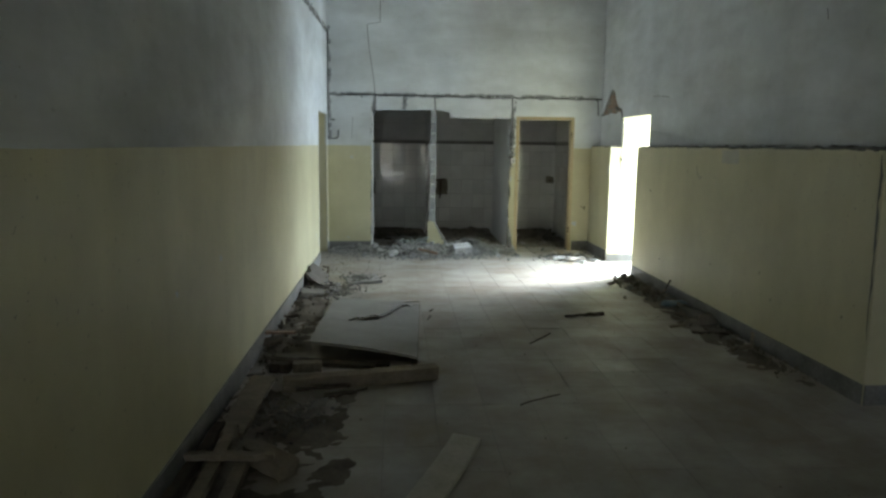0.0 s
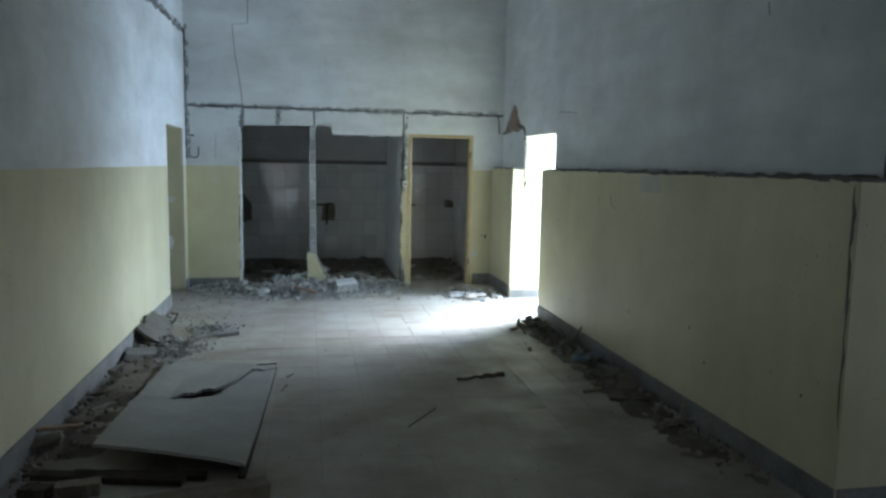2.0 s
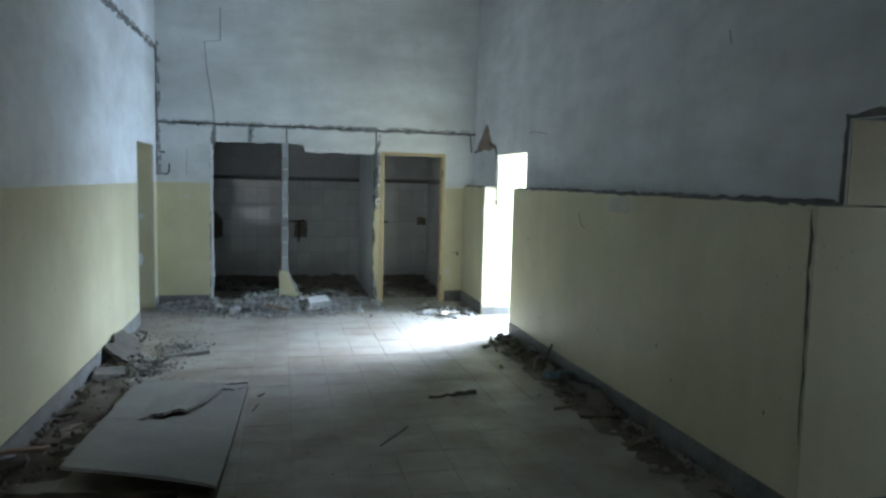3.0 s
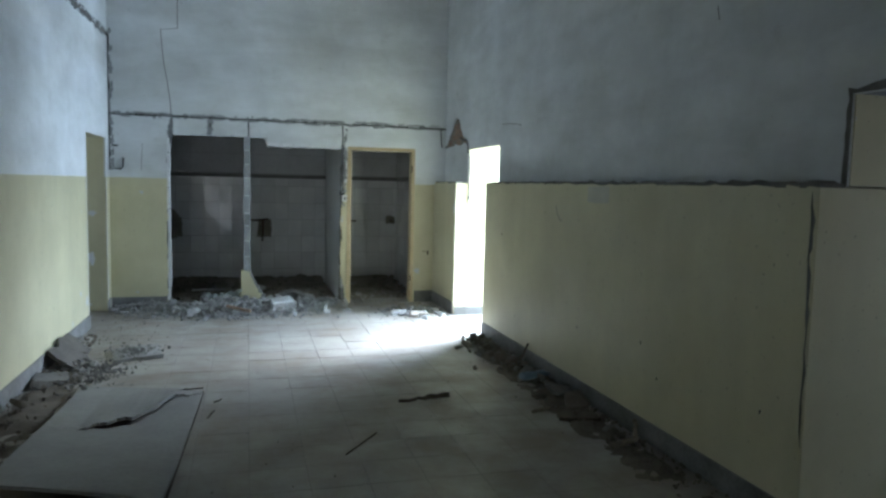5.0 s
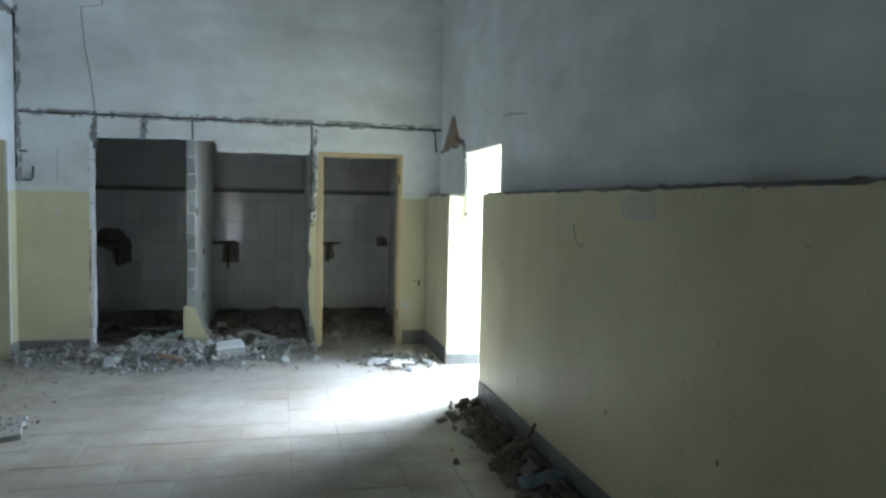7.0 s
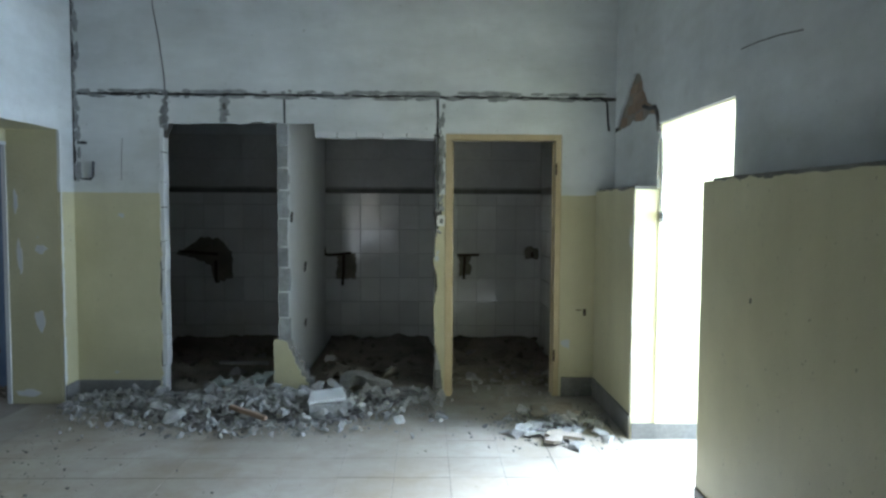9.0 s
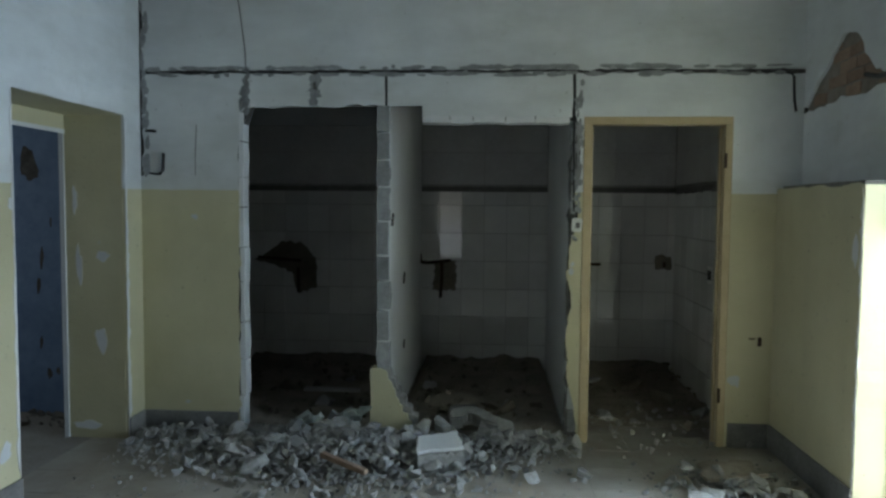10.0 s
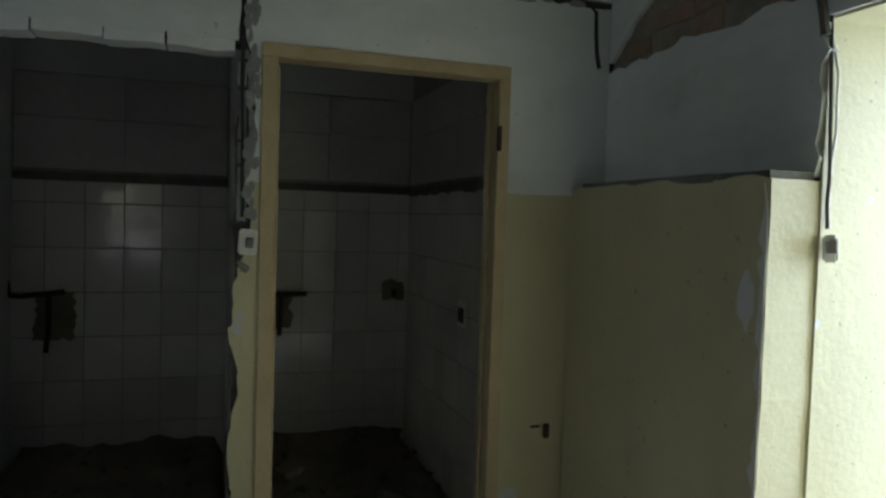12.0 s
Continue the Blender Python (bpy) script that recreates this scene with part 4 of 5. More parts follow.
# ---- fallen door panel, warped and split ----
def fallen_panel():
    ob = empty("fallen_door_panel", "pale grey warped door panel split across, lying on floor", "door panel", at=(0.43, 6.23, 0))
    bl, br, tl, tr = Vector((0.03, 5.40)), Vector((0.835, 5.13)), Vector((0.045, 7.42)), Vector((0.91, 7.11))

    def at(u, v, lift=0.0):
        p = (bl * (1 - u) + br * u) * (1 - v) + (tl * (1 - u) + tr * u) * v
        z = 0.022 + 0.105 * (1 - u) ** 0.8 * (1 - v) ** 1.3 + 0.045 * u * (1 - v) ** 2 + 0.015 * math.sin(v * 5 + u * 2) * (1 - v)
        return Vector((p.x - 0.43, p.y - 6.23, z + lift))

    def crack(u):
        v = np.interp(u, (0.0, 0.28, 0.45, 0.60, 0.68, 0.76, 0.86, 1.0), (0.47, 0.49, 0.545, 0.61, 0.70, 0.87, 0.93, 0.965))
        return float(v) + 0.010 * math.sin(u * 41) + 0.007 * math.sin(u * 97)

    def gap(u):
        return float(np.interp(u, (0.0, 0.26, 0.34, 0.5, 0.66, 0.76, 0.9, 1.0), (0.0012, 0.0012, 0.015, 0.026, 0.019, 0.008, 0.004, 0.003)))

    def raised(u, v):
        k = min(1, max(0, (u - 0.26) / 0.66))
        return 0.034 * math.sin(k * math.pi) ** 0.7 * math.exp(-max(0.0, v - crack(u)) / 0.22) if v > crack(u) else 0.0

    def sheet(v0, v1, d=0.035):
        bm = bmesh.new()
        nu, nv = 40, 26
        g = [[[bm.verts.new((lambda u, v: at(u, v, raised(u, v) - d * k))(i / nu, v0(i / nu) + (v1(i / nu) - v0(i / nu)) * j / nv)) for j in range(nv + 1)] for i in range(nu + 1)] for k in (0, 1)]
        for i in range(nu):
            for j in range(nv):
                for k in (0, 1):
                    bm.faces.new((g[k][i][j], g[k][i + 1][j], g[k][i + 1][j + 1], g[k][i][j + 1]))
        for i in range(nu):
            bm.faces.new((g[0][i][0], g[0][i + 1][0], g[1][i + 1][0], g[1][i][0]))
            bm.faces.new((g[0][i][nv], g[0][i + 1][nv], g[1][i + 1][nv], g[1][i][nv]))
        for j in range(nv):
            bm.faces.new((g[0][0][j], g[0][0][j + 1], g[1][0][j + 1], g[1][0][j]))
            bm.faces.new((g[0][nu][j], g[0][nu][j + 1], g[1][nu][j + 1], g[1][nu][j]))
        return bm

    part("panel_half", sheet(lambda u: 0.0, lambda u: crack(u) - gap(u), 0.018), M_BOARD, ob)
    part("panel_half", sheet(lambda u: crack(u) + gap(u), lambda u: 1.0, 0.018), M_BOARD, ob)
    bm = bmesh.new()
    block(bm, -0.46, 0.36, -1.0, -0.93, 0.0, 0.032)
    part("rail", rotated(bm, pose(-0.03, -0.09, 0.0, 0, 0, -13)), M_DARKWOOD, ob, "dark broken frame rail")
    bm = bmesh.new()
    block(bm, -0.02, 0.02, -1.0, 1.0, 0.0, 0.02)
    part("stile", rotated(bm, Matrix.Translation((0.425, -0.10, 0.0)) @ pose(0, 0, 0, 0, 0, -2.2)), M_DARKWOOD, ob, "dark broken frame stile")
    return ob


fallen_panel()

# small crack tongue on the panel and dark splinters
for x, y, z, ln, a in ((0.80, 7.13, 0.035, 0.22, 10), (0.99, 6.60, 0.008, 0.14, 80), (1.02, 6.9, 0.008, 0.10, 60)):
    pts = [(k * ln / 7 - ln / 2, rng.gauss(0, 0.006), rng.uniform(0, 0.004)) for k in range(8)]
    ob = solo("splinter", tube(pts, 0.005, M_DARKWOOD, "s", 5), M_DARKWOOD, "thin dark wooden splinter by the fallen panel", "splinter", LEFT)
    ob.matrix_basis = pose(x, y, z, 0, 0, a)

# ---- timber ----


def timber(label, length, w, h, m, mat=M_WOOD, name="timber_beam", category="timber", group="loose timber"):
    bm = bmesh.new()
    n = 10
    prev = None
    for i in range(n + 1):
        x = -length / 2 + length * i / n
        dy, dz = rng.gauss(0, 0.003), rng.gauss(0, 0.002)
        ring = [bm.verts.new((x + (rng.uniform(-0.012, 0.012) if i in (0, n) else 0), y * w / 2 + dy, zz * h + dz)) for y, zz in ((-1, 0), (1, 0), (1, 1), (-1, 1))]
        if prev:
            for k in range(4):
                bm.faces.new((prev[k], prev[(k + 1) % 4], ring[(k + 1) % 4], ring[k]))
        else:
            bm.faces.new(ring[::-1])
        prev = ring
    bm.faces.new(prev)
    bmesh.ops.bevel(bm, geom=[e for e in bm.edges if e.calc_face_angle(0) > 0.8], offset=0.005, segments=1, affect="EDGES")
    ob = solo(name, bm, mat, label, category, group)
    ob.matrix_basis = m
    return ob


timber("weathered brown square timber lying on the floor", 1.03, 0.10, 0.085, pose(0.455, 4.79, 0.004, 0, -1, 11.5))
timber("pale worn plank lying loose on the tiles", 1.05, 0.155, 0.030, pose(0.88, 3.31, 0.012, 2, -1, 69), M_PALE, "plank")
timber("pale flat board lying on the dirt", 0.86, 0.15, 0.022, pose(-0.19, 4.28, 0.055, 4, -2, 88), M_WOOD, "plank")
timber("dark rail of a fallen frame by the wall", 1.5, 0.05, 0.05, pose(-0.28, 3.20, 0.05, 0, 1, 89), M_DARKWOOD, "timber_rail")
timber("pale rail of a fallen frame by the wall", 1.6, 0.06, 0.04, pose(-0.17, 3.10, 0.06, 0, 1, 91), M_WOOD, "timber_rail")
timber("brown rail of a fallen frame by the wall", 1.4, 0.06, 0.04, pose(-0.03, 3.0, 0.06, 0, 1, 92), M_WOOD, "timber_rail")
timber("brown cross rail of a fallen frame", 0.40, 0.05, 0.03, pose(-0.10, 3.45, 0.10, 0, 2, 4), M_WOOD, "timber_rail")
timber("grey worn wooden block lying on the dirt", 0.30, 0.11, 0.085, pose(0.07, 3.52, 0.02, 0, 4, -42), M_WOOD, "wood_block")
timber("small grey wooden block under the panel", 0.20, 0.08, 0.065, pose(0.07, 5.02, 0.02, 0, 0, 8), M_WOOD, "wood_block")
timber("small dark wooden block by the panel", 0.13, 0.08, 0.065, pose(-0.11, 5.0, 0.02, 0, 0, -10), M_DARKWOOD, "wood_block")
timber("dark broken slat under the fallen panel", 0.7, 0.06, 0.03, pose(0.30, 5.22, 0.0, 0, 0, -10), M_DARKWOOD, "slat")
timber("thin brown slat on dirt by the wall", 0.34, 0.03, 0.02, pose(0.22, 4.62, 0.03, 0, 2, 18), M_DARKWOOD, "slat")
timber("reddish brown slat on dirt by the wall", 0.26, 0.05, 0.02, pose(-0.24, 5.75, 0.09, 0, 8, 30), M_REDBRICK, "slat")

# ---- twigs on the open floor ----


def twig(label, a, b, r, n=9, wob=0.012, mat=M_DARKWOOD, name="twig"):
    a, b = Vector(a), Vector(b)
    pts = [a + (b - a) * (k / (n - 1)) + Vector((rng.gauss(0, wob), rng.gauss(0, wob), abs(rng.gauss(0, wob * 0.5)))) for k in range(n)]
    return solo(name, tube(pts, r, mat, name, 6), mat, label, "twig", "twigs on the floor")


twig("crooked dark twig lying on the tiles", (2.285, 6.63, 0.012), (2.64, 6.67, 0.014), 0.011)
twig("crooked dark twig lying on the tiles", (2.45, 6.64, 0.022), (2.65, 6.70, 0.028), 0.009)
twig("thin straight stick on the tiles", (1.77, 5.72, 0.006), (2.00, 6.04, 0.006), 0.004, 5, 0.003)
twig("thin straight stick on the tiles", (1.45, 4.35, 0.006), (1.75, 4.55, 0.006), 0.004, 5, 0.008)
twig("dark twig standing in the debris", (3.53, 7.47, 0.05), (3.585, 7.45, 0.20), 0.010, 5, 0.004)
twig("dark twig lying in the debris", (0.25, 4.48, 0.02), (0.52, 4.62, 0.02), 0.008)

# ---- debris along the yellow dado ----
mound("dirt_layer", 3.22, 3.588, 4.4, 8.75, lambda x, y: 0.012 + 0.09 * max(0, x - 3.25) * (1.0 if y > 6 else 0.5), M_DIRT, "brown dirt along the foot of the dado", "dirt", 0.035, 0.032, -0.014)
DADO = "debris along the yellow dado"
gravel("debris", 520, lambda r: (lambda y: (3.57 - abs(r.gauss(0, 0.13)), y, 0.025))(4.6 + 4.0 * r.random() ** 0.6), 0.015, 0.07, CLODS, M_DIRT, "brown crumbs and clods along the dado", 18)
gravel("debris", 160, lambda r: (3.56 - abs(r.gauss(0, 0.14)), r.uniform(6.2, 8.6), 0.03), 0.015, 0.06, CHUNKS, M_DUST, "grey crumbs along the dado", 19)
r6 = random.Random(55)
for i in range(30):
    y = 4.7 + 3.9 * r6.random() ** 0.55
    s = r6.uniform(0.07, 0.17) if y > 6.3 else r6.uniform(0.05, 0.10)
    lump(3.55 - abs(r6.gauss(0, 0.11)), y, 0.03 + 0.15 * s, s, CLODS if i % 3 else DUSTY, "brown dusty lump of debris beside the wall" if i % 3 else "grey dusty stone beside the wall", DADO, 0.7)
lump(3.46, 6.52, 0.08, 0.30, DUSTY, "large pale stone resting by the dado", DADO, 0.5, tilt=10)
lump(3.47, 6.22, 0.07, 0.22, CLODS, "large brown stone resting by the dado", DADO, 0.6, tilt=10)
lump(3.17, 8.15, 0.03, 0.10, CLODS, "dark lump lying on the tiles", DADO, 0.8)


def squashed_bottle():
    ob = empty("plastic_bottle", "crumpled faded blue plastic bottle beside the wall", "bottle", at=(3.47, 6.98, 0.055))
    ob.rotation_euler = (0, radians(4), radians(24))
    prof = [(-0.16, 0.030), (-0.155, 0.042), (-0.10, 0.045), (-0.02, 0.038), (0.04, 0.046), (0.09, 0.044), (0.125, 0.024), (0.15, 0.016)]

    def turned(profile, seg=14):
        bm = bmesh.new()
        rings = [[bm.verts.new((x, r * math.cos(k * 2 * math.pi / seg), 0.75 * r * math.sin(k * 2 * math.pi / seg))) for k in range(seg)] for x, r in profile]
        for r0, r1 in zip(rings, rings[1:]):
            for k in range(seg):
                bm.faces.new((r0[k], r0[(k + 1) % seg], r1[(k + 1) % seg], r1[k]))
        bm.faces.new(rings[0][::-1])
        bm.faces.new(rings[-1])
        return bm

    part("body", turned(prof), M_BOTTLE, ob, smooth=True)
    part("cap", turned([(0.151, 0.018), (0.175, 0.018)]), M_DARKWOOD, ob, "dark cap")


squashed_bottle()
twig("forked pale branch lying by the dado", (3.32, 5.47, 0.02), (3.55, 5.55, 0.03), 0.018, 6, 0.006, M_WOOD)
twig("forked pale branch lying by the dado", (3.53, 5.54, 0.03), (3.585, 5.66, 0.11), 0.014, 5, 0.004, M_WOOD)
twig("brown stick lying by the dado", (3.25, 6.02, 0.015), (3.52, 5.95, 0.02), 0.012, 6, 0.006)
twig("brown stick lying by the dado", (3.12, 6.22, 0.012), (3.28, 6.28, 0.012), 0.012, 5, 0.004, M_WOOD)

# ---- fittings on the walls ----


def conduit(label, pts, r=0.008, wob=0.004, mat=M_TUBE, name="cable_conduit"):
    out = []
    for a, b in zip(pts, pts[1:]):
        a, b = Vector(a), Vector(b)
        n = max(2, int((b - a).length / 0.12))
        out += [a + (b - a) * (k / n) + Vector((rng.gauss(0, wob * 0.6), 0, rng.gauss(0, wob))) for k in range(n)]
    out.append(Vector(pts[-1]))
    return solo(name, tube(out, r, mat, name, 7), mat, label, "conduit", "conduits in the chases")


YC = YF + 0.010
conduit("black cable conduit in a chase of the wall", [(-0.342, YC, 2.311), (1.2, YC, 2.312), (2.4, YC, 2.313), (3.66, YC, 2.302)], 0.0095, 0.0015)
conduit("black cable conduit in a chase of the wall", [(1.235, YC, 2.30), (1.235, YC, 2.10)], 0.007, 0.001)
conduit("black cable conduit in a chase of the wall", [(2.398, YC, 2.31), (2.402, YC - 0.004, 2.0), (2.410, YC - 0.006, 1.45)], 0.007, 0.002)
conduit("black cable conduit in the corner chase", [(-0.344, YC, 3.3), (-0.344, YC, 2.31), (-0.344, YC, 1.67), (-0.24, YC - 0.012, 1.665)], 0.008, 0.003)
conduit("dark cable end hooked out of the wall", [(-0.235, YC - 0.012, 1.665), (-0.20, YC - 0.03, 1.69), (-0.195, YC - 0.03, 1.80)], 0.010, 0.003)
conduit("dark cable end hooked out of the wall", [(-0.32, YC - 0.006, 1.945), (-0.25, YC - 0.02, 1.94)], 0.010, 0.002)
conduit("dark cable bent into the corner", [(3.66, YC, 2.302), (3.70, YC - 0.01, 2.27), (3.705, YC - 0.012, 2.12), (3.715, YC - 0.02, 2.06)], 0.008, 0.003)
conduit("grey conduit from the hole to the side door", [(3.763, 10.24, 2.15), (3.761, 10.10, 2.12), (3.757, 9.985, 2.11), (3.757, 9.93, 2.06), (3.761, 9.911, 1.95)], 0.012, 0.003, M_CORE)
conduit("black wire hanging at the side door", [(3.773, 9.908, 2.02), (3.780, 9.903, 1.80), (3.787, 9.899, 1.60), (3.787, 9.900, 1.47)], 0.005, 0.003)
conduit("white wire hanging at the side door", [(3.770, 9.908, 1.98), (3.795, 9.901, 1.86), (3.797, 9.899, 1.72), (3.785, 9.900, 1.58), (3.792, 9.899, 1.47)], 0.004, 0.004, M_PLASTIC)


def cracks():
    """Thin grey plastered-over cable line down the far wall."""
    pts = [(0.42, 3.75), (0.42, 3.35), (0.23, 3.32), (0.26, 2.95), (0.30, 2.72), (0.335, 2.45), (0.34, 2.33)]
    out = [Vector((x, YF + 0.001, z)) for x, z in pts]
    solo("surface_wire", tube(out, 0.0055, M_SKIRT, "w", 6), M_SKIRT, "thin grey wire plastered onto the white wall", "wire")
    out = [Vector((0.345, YF + 0.001, 2.29)), Vector((0.335, YF + 0.001, 2.17)), Vector((0.30, YF + 0.001, 2.09))]
    solo("surface_wire", tube(out, 0.007, M_SKIRT, "w", 6), M_SKIRT, "thin grey wire plastered onto the white wall", "wire")
    out = [Vector((0.015, YF + 0.0005, 1.98)), Vector((0.005, YF + 0.0005, 1.80)), Vector((0.003, YF + 0.0005, 1.66))]
    solo("surface_wire", tube(out, 0.003, M_SKIRT, "w", 5), M_SKIRT, "hairline grey mark on the white wall", "wire")


cracks()


def switch_box(label, m, wide=0.062, tall=0.085):
    ob = empty("light_switch", label, "switch", group="loose switches")
    ob.matrix_basis = m
    part("casing", bevelled(box(wide, 0.030, tall), 0.006, 2), M_PLASTIC, ob)
    bm = rotated(box(0.026, 0.010, 0.034, 0.003), Matrix.Translation((0.004, -0.018, 0.024)))
    part("rocker", bm, M_SKIRT, ob, "grey rocker")
    return ob


switch_box("dirty white light switch hanging from its cable", pose(2.425, YF - 0.012, 1.325, 0, 4, 0))
switch_box("white light switch dangling on a wire", pose(3.790, 9.888, 1.385, 0, -2, -50), 0.036, 0.07)
lump(2.415, YF - 0.003, 1.285, 0.05, CHUNKS, "loose lump of mortar under the switch", "", 0.8)


def wall_hole(name, label, outline, bars, y):
    """A broken patch in the tiling with the stub pipes left in it."""
    ob = empty(name, label, "pipe stub", group="pipe stubs in the cubicles", at=(outline[0][0], y, outline[0][1]))
    o = Vector((outline[0][0], y, outline[0][1]))
    pts = []
    for p, q in zip(outline, outline[1:] + outline[:1]):
        pts += ragged(p, q, 0.03, 0.008)
    part("broken_patch", rotated(prism(bmesh.new(), pts, "xz", y - 0.004, y + 0.008), Matrix.Translation(-o)), M_SILT, ob, "raw dark mortar patch")
    for bar in bars:
        part("pipe", rotated(tube([Vector(b) for b in bar], 0.014, M_RUST, "p", 8), Matrix.Translation(-o)), M_RUST, ob, "rusty pipe")
    return ob


YT = YB - 0.002
wall_hole("pipe_stub", "rusty pipe stub in a patch of missing tiles", [(-0.30, 0.97), (-0.15, 1.06), (-0.03, 1.15), (0.15, 1.13), (0.28, 1.0), (0.29, 0.72), (0.11, 0.66), (0.05, 0.86), (-0.11, 0.93)],
          [[(-0.25, YT - 0.05, 1.0), (0.00, YT - 0.05, 0.98), (0.15, YT - 0.04, 0.97)], [(0.12, YT - 0.03, 0.9), (0.12, YT - 0.03, 0.68)]], YT)
wall_hole("pipe_stub", "rusty pipe elbow in a patch of missing tiles", [(1.39, 0.98), (1.58, 0.99), (1.58, 0.72), (1.36, 0.71)],
          [[(1.20, YT - 0.06, 0.98), (1.32, YT - 0.05, 0.965), (1.53, YT - 0.05, 0.99)], [(1.45, YT - 0.05, 0.98), (1.45, YT - 0.04, 0.80), (1.44, YT - 0.05, 0.65)], [(1.26, YT - 0.06, 0.97), (1.25, YT - 0.05, 1.05)]], YT)
wall_hole("pipe_stub", "rusty pipe elbow in a patch of missing tiles", [(2.66, 0.98), (2.80, 0.98), (2.78, 0.76), (2.66, 0.74)],
          [[(2.64, YT - 0.05, 0.97), (2.87, YT - 0.05, 0.975)], [(2.72, YT - 0.04, 0.96), (2.71, YT - 0.05, 0.72)]], YT)
wall_hole("pipe_stub", "dark square outlet hole in the tiling", [(3.36, 1.05), (3.49, 1.05), (3.50, 0.93), (3.36, 0.93)], [[(3.43, YT - 0.03, 1.0), (3.43, YT - 0.04, 0.95)]], YT)


def outlet(y, z, s, label):
    ob = empty("wall_outlet", label, "outlet", at=(3.508, y, z))
    part("plate", rotated(box(0.010, s, s, 0.002), Matrix.Translation((0, 0, -s / 2))), M_PLASTIC, ob)
    part("hole", rotated(box(0.008, s * 0.55, s * 0.55, 0.002), Matrix.Translation((-0.008, 0.004, -s * 0.3))), M_TUBE, ob, "dark hole")


outlet(11.82, 0.99, 0.13, "grimy square outlet plate on the tiled wall")
bm = box(0.014, 0.022, 0.055, 0.004)
ob = solo("door_catch", bm, M_RUST, "small rusty latch catch on the yellow wall by the corner", "latch")
ob.matrix_basis = pose(3.548, YF - 0.010, 0.635, 0, 0, 90)
bm = box(0.004, 0.040, 0.009, 0.001)
ob = solo("door_catch", bm, M_RUST, "small rusty latch tongue on the yellow wall by the corner", "latch")
ob.matrix_basis = pose(3.505, YF - 0.003, 0.675, 0, 0, 90)
for x, y, z, s in ((1.262, 11.68, 0.945, 0.11), (1.262, 11.065, 1.38, 0.10), (1.262, 11.68, 0.47, 0.05)):
    bm = prism(bmesh.new(), ragged((-s / 2, -s / 3), (s / 2, -s / 4), 0.03, 0.01) + ragged((s / 2, s / 3), (-s / 2, s / 3), 0.03, 0.01), "yz", -0.003, 0.005)
    ob = solo("dark_scar", bm, M_CORE, "dark scar where a fixing was torn from the wall", "wall damage")
    ob.matrix_basis = pose(x, y, z)

# pale paper patch and fixings on the dado and walls
bm = prism(bmesh.new(), ragged((6.19, 1.465), (6.51, 1.465), 0.06, 0.004) + ragged((6.51, 1.465), (6.51, 1.58), 0.06, 0.004) + ragged((6.51, 1.58), (6.19, 1.58), 0.06, 0.004) + ragged((6.19, 1.58), (6.19, 1.465), 0.06, 0.004), "yz", XW - 0.002, XW + 0.002)
solo("paper_patch", bm, M_PAPER, "pale rectangle of glued paper on the yellow dado", "paper")
bm = prism(bmesh.new(), blob(9.985, 1.27, 0.07, 0.18), "yz", XW - 0.0015, XW + 0.002)
solo("paint_chip", bm, M_PLASTERED, "pale chip in the yellow paint near the edge", "wall damage")
for y, z in ((7.27, 1.36), (5.7, 0.60), (5.5, 0.42), (6.6, 0.52), (7.9, 0.36), (8.3, 1.1), (4.6, 0.5)):
    bm = prism(bmesh.new(), blob(y, z, 0.016, 0.028, 10), "yz", XW - 0.0015, XW + 0.002)
    solo("paint_chip", bm, M_CORE, "small dark chip in the yellow paint", "wall damage", "chips in the dado")
for y, z, w, h in ((9.62, 0.30, 0.10, 0.12), (9.70, 1.46, 0.05, 0.07), (9.35, 0.42, 0.07, 0.06), (9.0, 0.18, 0.06, 0.05)):
    bm = prism(bmesh.new(), blob(y, z, w, h), "yz", XL - 0.002, XL + 0.0015)
    solo("paint_chip", bm, M_WHITE, "white chip in the yellow paint", "wall damage", "chips in the left wall")
for x, z, w, h in ((-0.52, 0.62, 0.10, 0.20), (-0.50, 1.15, 0.10, 0.08), (-0.66, 1.1, 0.05, 0.3), (-0.62, 0.08, 0.24, 0.07), (-0.68, 1.5, 0.04, 0.2)):
    bm = prism(bmesh.new(), blob(x, z, w, h), "xz", DY1 - 0.002, DY1 + 0.002)
    solo("paint_chip", bm, M_PLASTERED, "pale blue-white patch of worn paint in the doorway", "wall damage", "chips in the doorway")
for x, z, w, h in ((-1.18, 0.28, 0.05, 0.10), (-1.12, 0.30, 0.04, 0.08), (-1.25, 0.9, 0.04, 0.18), (-1.22, 1.1, 0.03, 0.22), (-1.30, 1.75, 0.16, 0.30), (-1.24, 0.5, 0.03, 0.1), (-1.15, 1.35, 0.02, 0.1)):
    bm = prism(bmesh.new(), blob(x, z, w, h), "xz", 11.218, 11.222)
    solo("paint_chip", bm, M_CORE, "dark flaked patch in the blue paint", "wall damage", "flakes on the blue wall")



def scratch(pts, label):
    """A fine dark scored line on a wall."""
    solo("wall_scratch", tube([Vector(p) for p in pts], 0.0035, M_SKIRT, "s", 5), M_SKIRT, label, "wall damage", "scratches in the paint")


scratch([(XW, 7.05, 1.42), (XW, 7.03, 1.36), (XW, 6.985, 1.315), (XW, 6.945, 1.305), (XW, 6.93, 1.325)], "hooked grey scratch in the yellow dado paint")
scratch([(XU, 8.77, 2.205), (XU, 8.60, 2.20), (XU, 8.42, 2.185), (XU, 8.23, 2.16)], "long thin grey scratch in the white wall")
scratch([(XU, 5.30, 2.60), (XU, 5.28, 2.52)], "short dark scratch in the white wall")


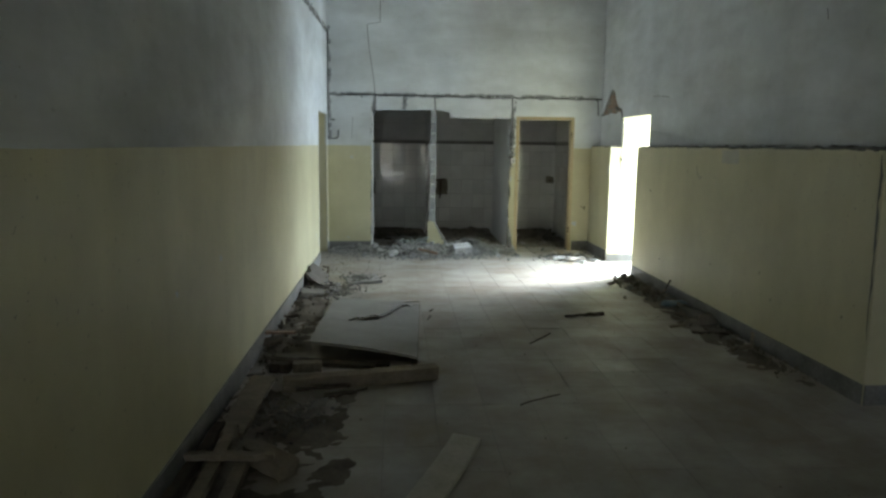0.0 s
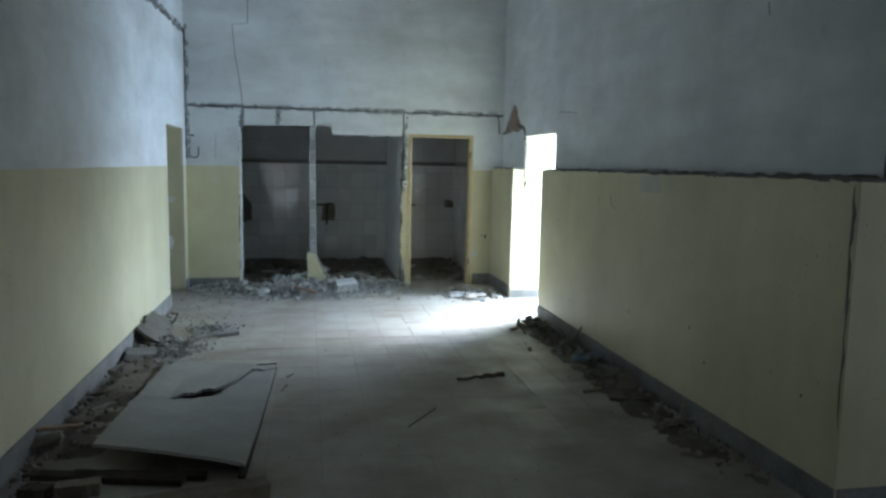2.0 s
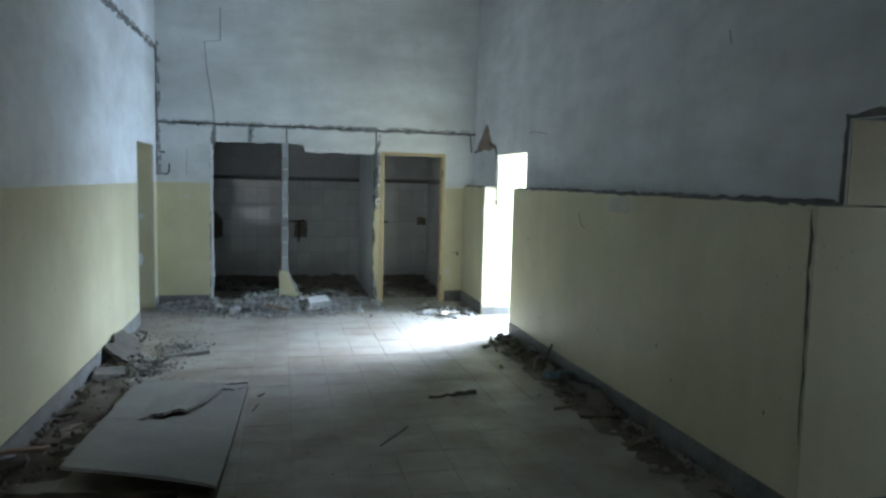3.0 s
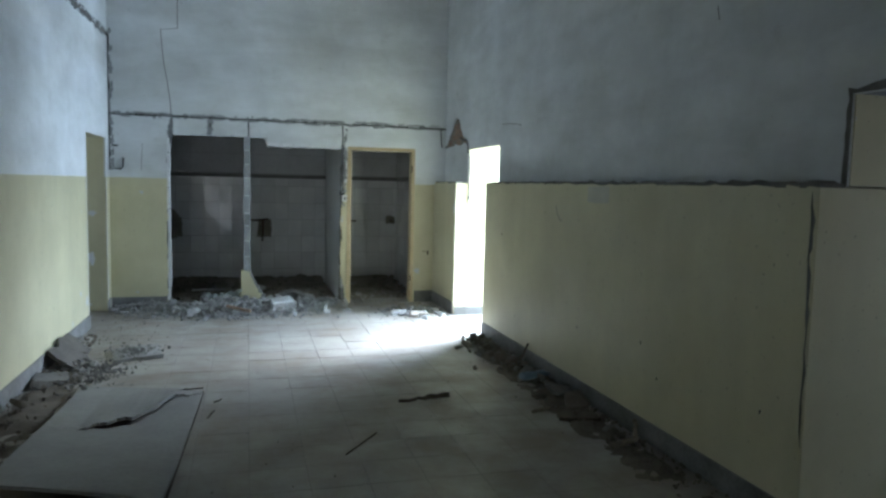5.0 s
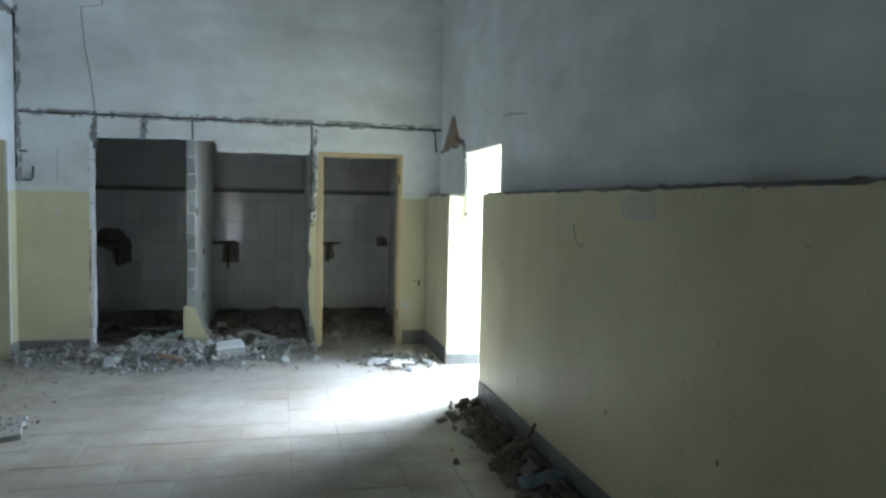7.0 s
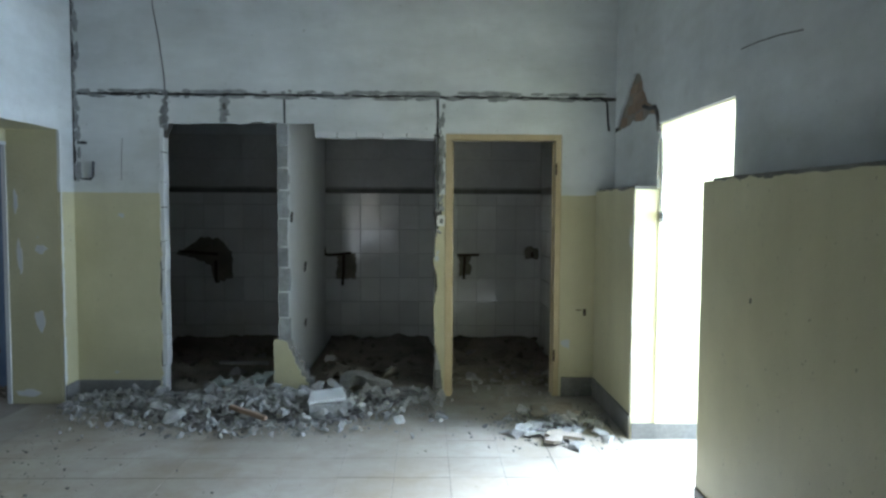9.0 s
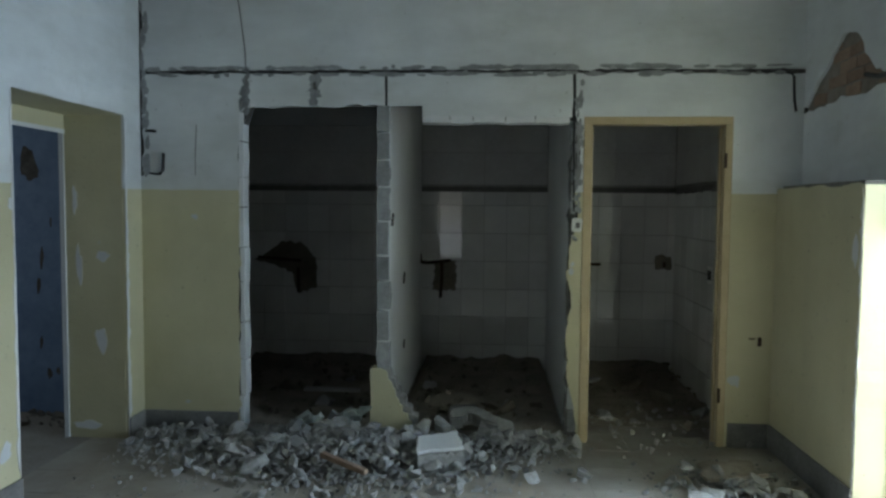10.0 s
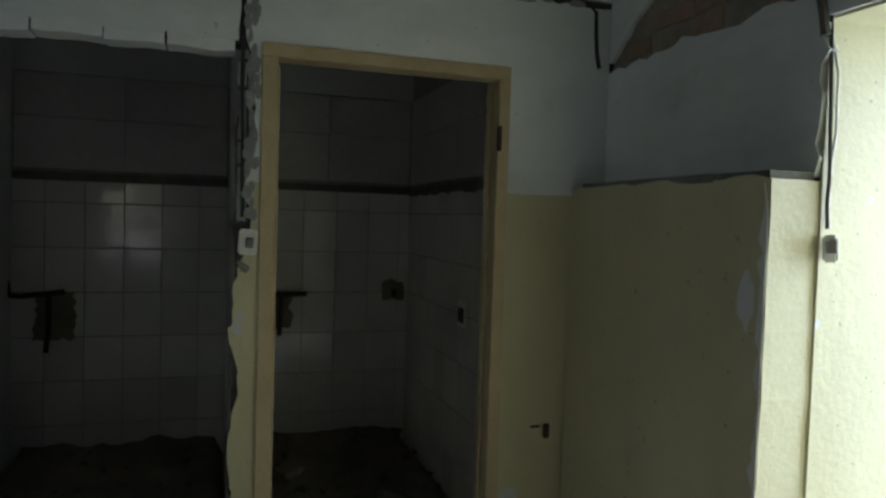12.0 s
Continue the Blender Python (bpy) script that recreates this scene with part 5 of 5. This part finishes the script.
def scrap(x, y, z, s, turn, seed):
    """A crumpled piece of pale plastic."""
    bm = bmesh.new()
    r = random.Random(seed)
    g = [[bm.verts.new((s * (i / 6 - 0.5) + r.gauss(0, 0.012 * s / 0.2), s * 0.6 * (j / 5 - 0.5) + r.gauss(0, 0.010), 0.03 + 0.035 * math.sin(i * 1.7 + seed) * math.cos(j * 1.3) + r.gauss(0, 0.008))) for j in range(6)] for i in range(7)]
    for i in range(6):
        for j in range(5):
            bm.faces.new((g[i][j], g[i + 1][j], g[i + 1][j + 1], g[i][j + 1]))
    bmesh.ops.solidify(bm, geom=list(bm.faces), thickness=0.003)
    ob = solo("plastic_scrap", bm, M_SCRAP, "crumpled pale green plastic scrap on the rubble", "plastic scrap", "plastic scraps in the rubble")
    ob.matrix_basis = pose(x, y, z, 12, -8, turn)


scrap(0.78, 10.78, 0.12, 0.20, 20, 3)
scrap(1.02, 10.86, 0.13, 0.24, -25, 5)

# ---- tiles: floor and cubicle walls ----
TS = 0.305


def slab(w, h, d, bev):
    """A thin piece with a chamfered face, lying in xy, its face up at z = 0."""
    bm = bmesh.new()
    a = [bm.verts.new((x * w / 2, y * h / 2, -d)) for x, y in ((-1, -1), (1, -1), (1, 1), (-1, 1))]
    b = [bm.verts.new((x * w / 2, y * h / 2, -bev)) for x, y in ((-1, -1), (1, -1), (1, 1), (-1, 1))]
    c = [bm.verts.new((x * (w / 2 - bev), y * (h / 2 - bev), 0)) for x, y in ((-1, -1), (1, -1), (1, 1), (-1, 1))]
    for lo, hi in ((a, b), (b, c)):
        for i in range(4):
            bm.faces.new((lo[i], lo[(i + 1) % 4], hi[(i + 1) % 4], hi[i]))
    bm.faces.new(c)
    return bm


floor_tile = mesh_of(slab(TS - 0.0028, TS - 0.0028, 0.02, 0.0015), M_TILE)
rest_floor = []
near = 0
gx0, gy0 = 1.23 - 6 * TS, 6.53 - 33 * TS
for i in range(15):
    for j in range(55):
        cx, cy = gx0 + (i + 0.5) * TS, gy0 + (j + 0.5) * TS
        if cx > XU + 0.5 or cy > 13.0:
            continue
        m = pose(cx, cy, rng.uniform(-0.001, 0.001), rng.gauss(0, 0.15), rng.gauss(0, 0.15), 0)
        if 2.7 < cy < 9.0 and 0.0 < cx < XW and near < 300:
            ob = new("tile", floor_tile)
            ob.parent = floor
            ob.matrix_basis = m
            near += 1
        else:
            rest_floor.append(m)


def joined(name, source, poses, mat, parent):
    """Many like pieces in one mesh."""
    vs = np.array([v.co[:] for v in source.vertices])
    fs = [tuple(p.vertices) for p in source.polygons]
    allv, allf = [], []
    for m in poses:
        k = len(allv)
        r = np.array(m)
        allv.extend((vs @ r[:3, :3].T + r[:3, 3]).tolist())
        allf.extend(tuple(k + q for q in f) for f in fs)
    me = bpy.data.meshes.new(name)
    me.from_pydata(allv, [], allf)
    me.materials.append(mat)
    ob = new(name, me)
    ob.parent = parent
    ob["kind"] = "stuff"
    return ob


joined("tiles", floor_tile, rest_floor, M_TILE, floor)

# glazed tiles 20 x 25 on the cubicle walls, the ledge's shadow painted as a dark course between
TW, TH = 0.204, 0.254
wall_tile = mesh_of(slab(TW - 0.0025, TH - 0.004, 0.010, 0.002), M_GLAZE)
half_tile = mesh_of(slab(TW - 0.0025, 0.120, 0.010, 0.002), M_GLAZE)
shade_course = mesh_of(slab(TW - 0.002, 0.058, 0.006, 0.002), M_LEDGE_SHADE)


def course_list():
    out = [(1.49 - TH * (k + 0.5), wall_tile) for k in range(6)]
    return out + [(1.552, half_tile)]


def upper_panels(parent, a, b, turn, fixed):
    """Two broad smooth courses above the dark course of painted ledge shadow."""
    for z, h in ((1.820, 0.286), (2.086, 0.238)):
        n = 2
        me = mesh_of(slab((b - a) / n - 0.003, h, 0.010, 0.002), M_UPPER)
        for k in range(n):
            c = a + (b - a) * (k + 0.5) / n
            ob = new("upper_panel", me)
            ob.parent = parent
            ob.matrix_basis = pose(c, fixed, z, 90, 0, turn) if turn == 0 else pose(fixed, c, z, 90, 0, turn)


upper_panels(wall_cubicles, XL, 1.18, 0, YB)
upper_panels(wall_cubicles, 1.262, 2.392, 0, YB)
upper_panels(wall_cubicles, 2.47, 3.518, 0, YB)
upper_panels(wall_cubicles, YF + 0.14, YB - 0.012, -90, 3.520)
for k in range(20):
    x = XL - 0.06 + (k + 0.5) * TW
    if x > 3.62:
        continue
    for z, me in course_list():
        ob = new("tile", me)
        ob.parent = wall_cubicles
        ob.matrix_basis = pose(x, YB, z, 90 + rng.gauss(0, 0.25), 0, rng.gauss(0, 0.25))
    ob = new("border_tile", shade_course)
    ob.parent = wall_cubicles
    ob.matrix_basis = pose(x, YB + 0.003, 1.628, 90, 0, 0)
for wall, x, turn in ((wall_cubicles, 3.520, -90), (partition_a, 1.175, -90), (partition_b, 2.465, 90)):
    for k in range(9):
        y = YB - 0.02 - (k + 0.5) * TW
        if y < YF + 0.20:
            continue
        for name, z, me in [("tile", z, me) for z, me in course_list()] + [("border_tile", 1.628, shade_course)]:
            ob = new(name, me)
            ob.parent = wall
            ob.matrix_basis = pose(x, y, z, 90 + rng.gauss(0, 0.2), 0, turn + rng.gauss(0, 0.2))
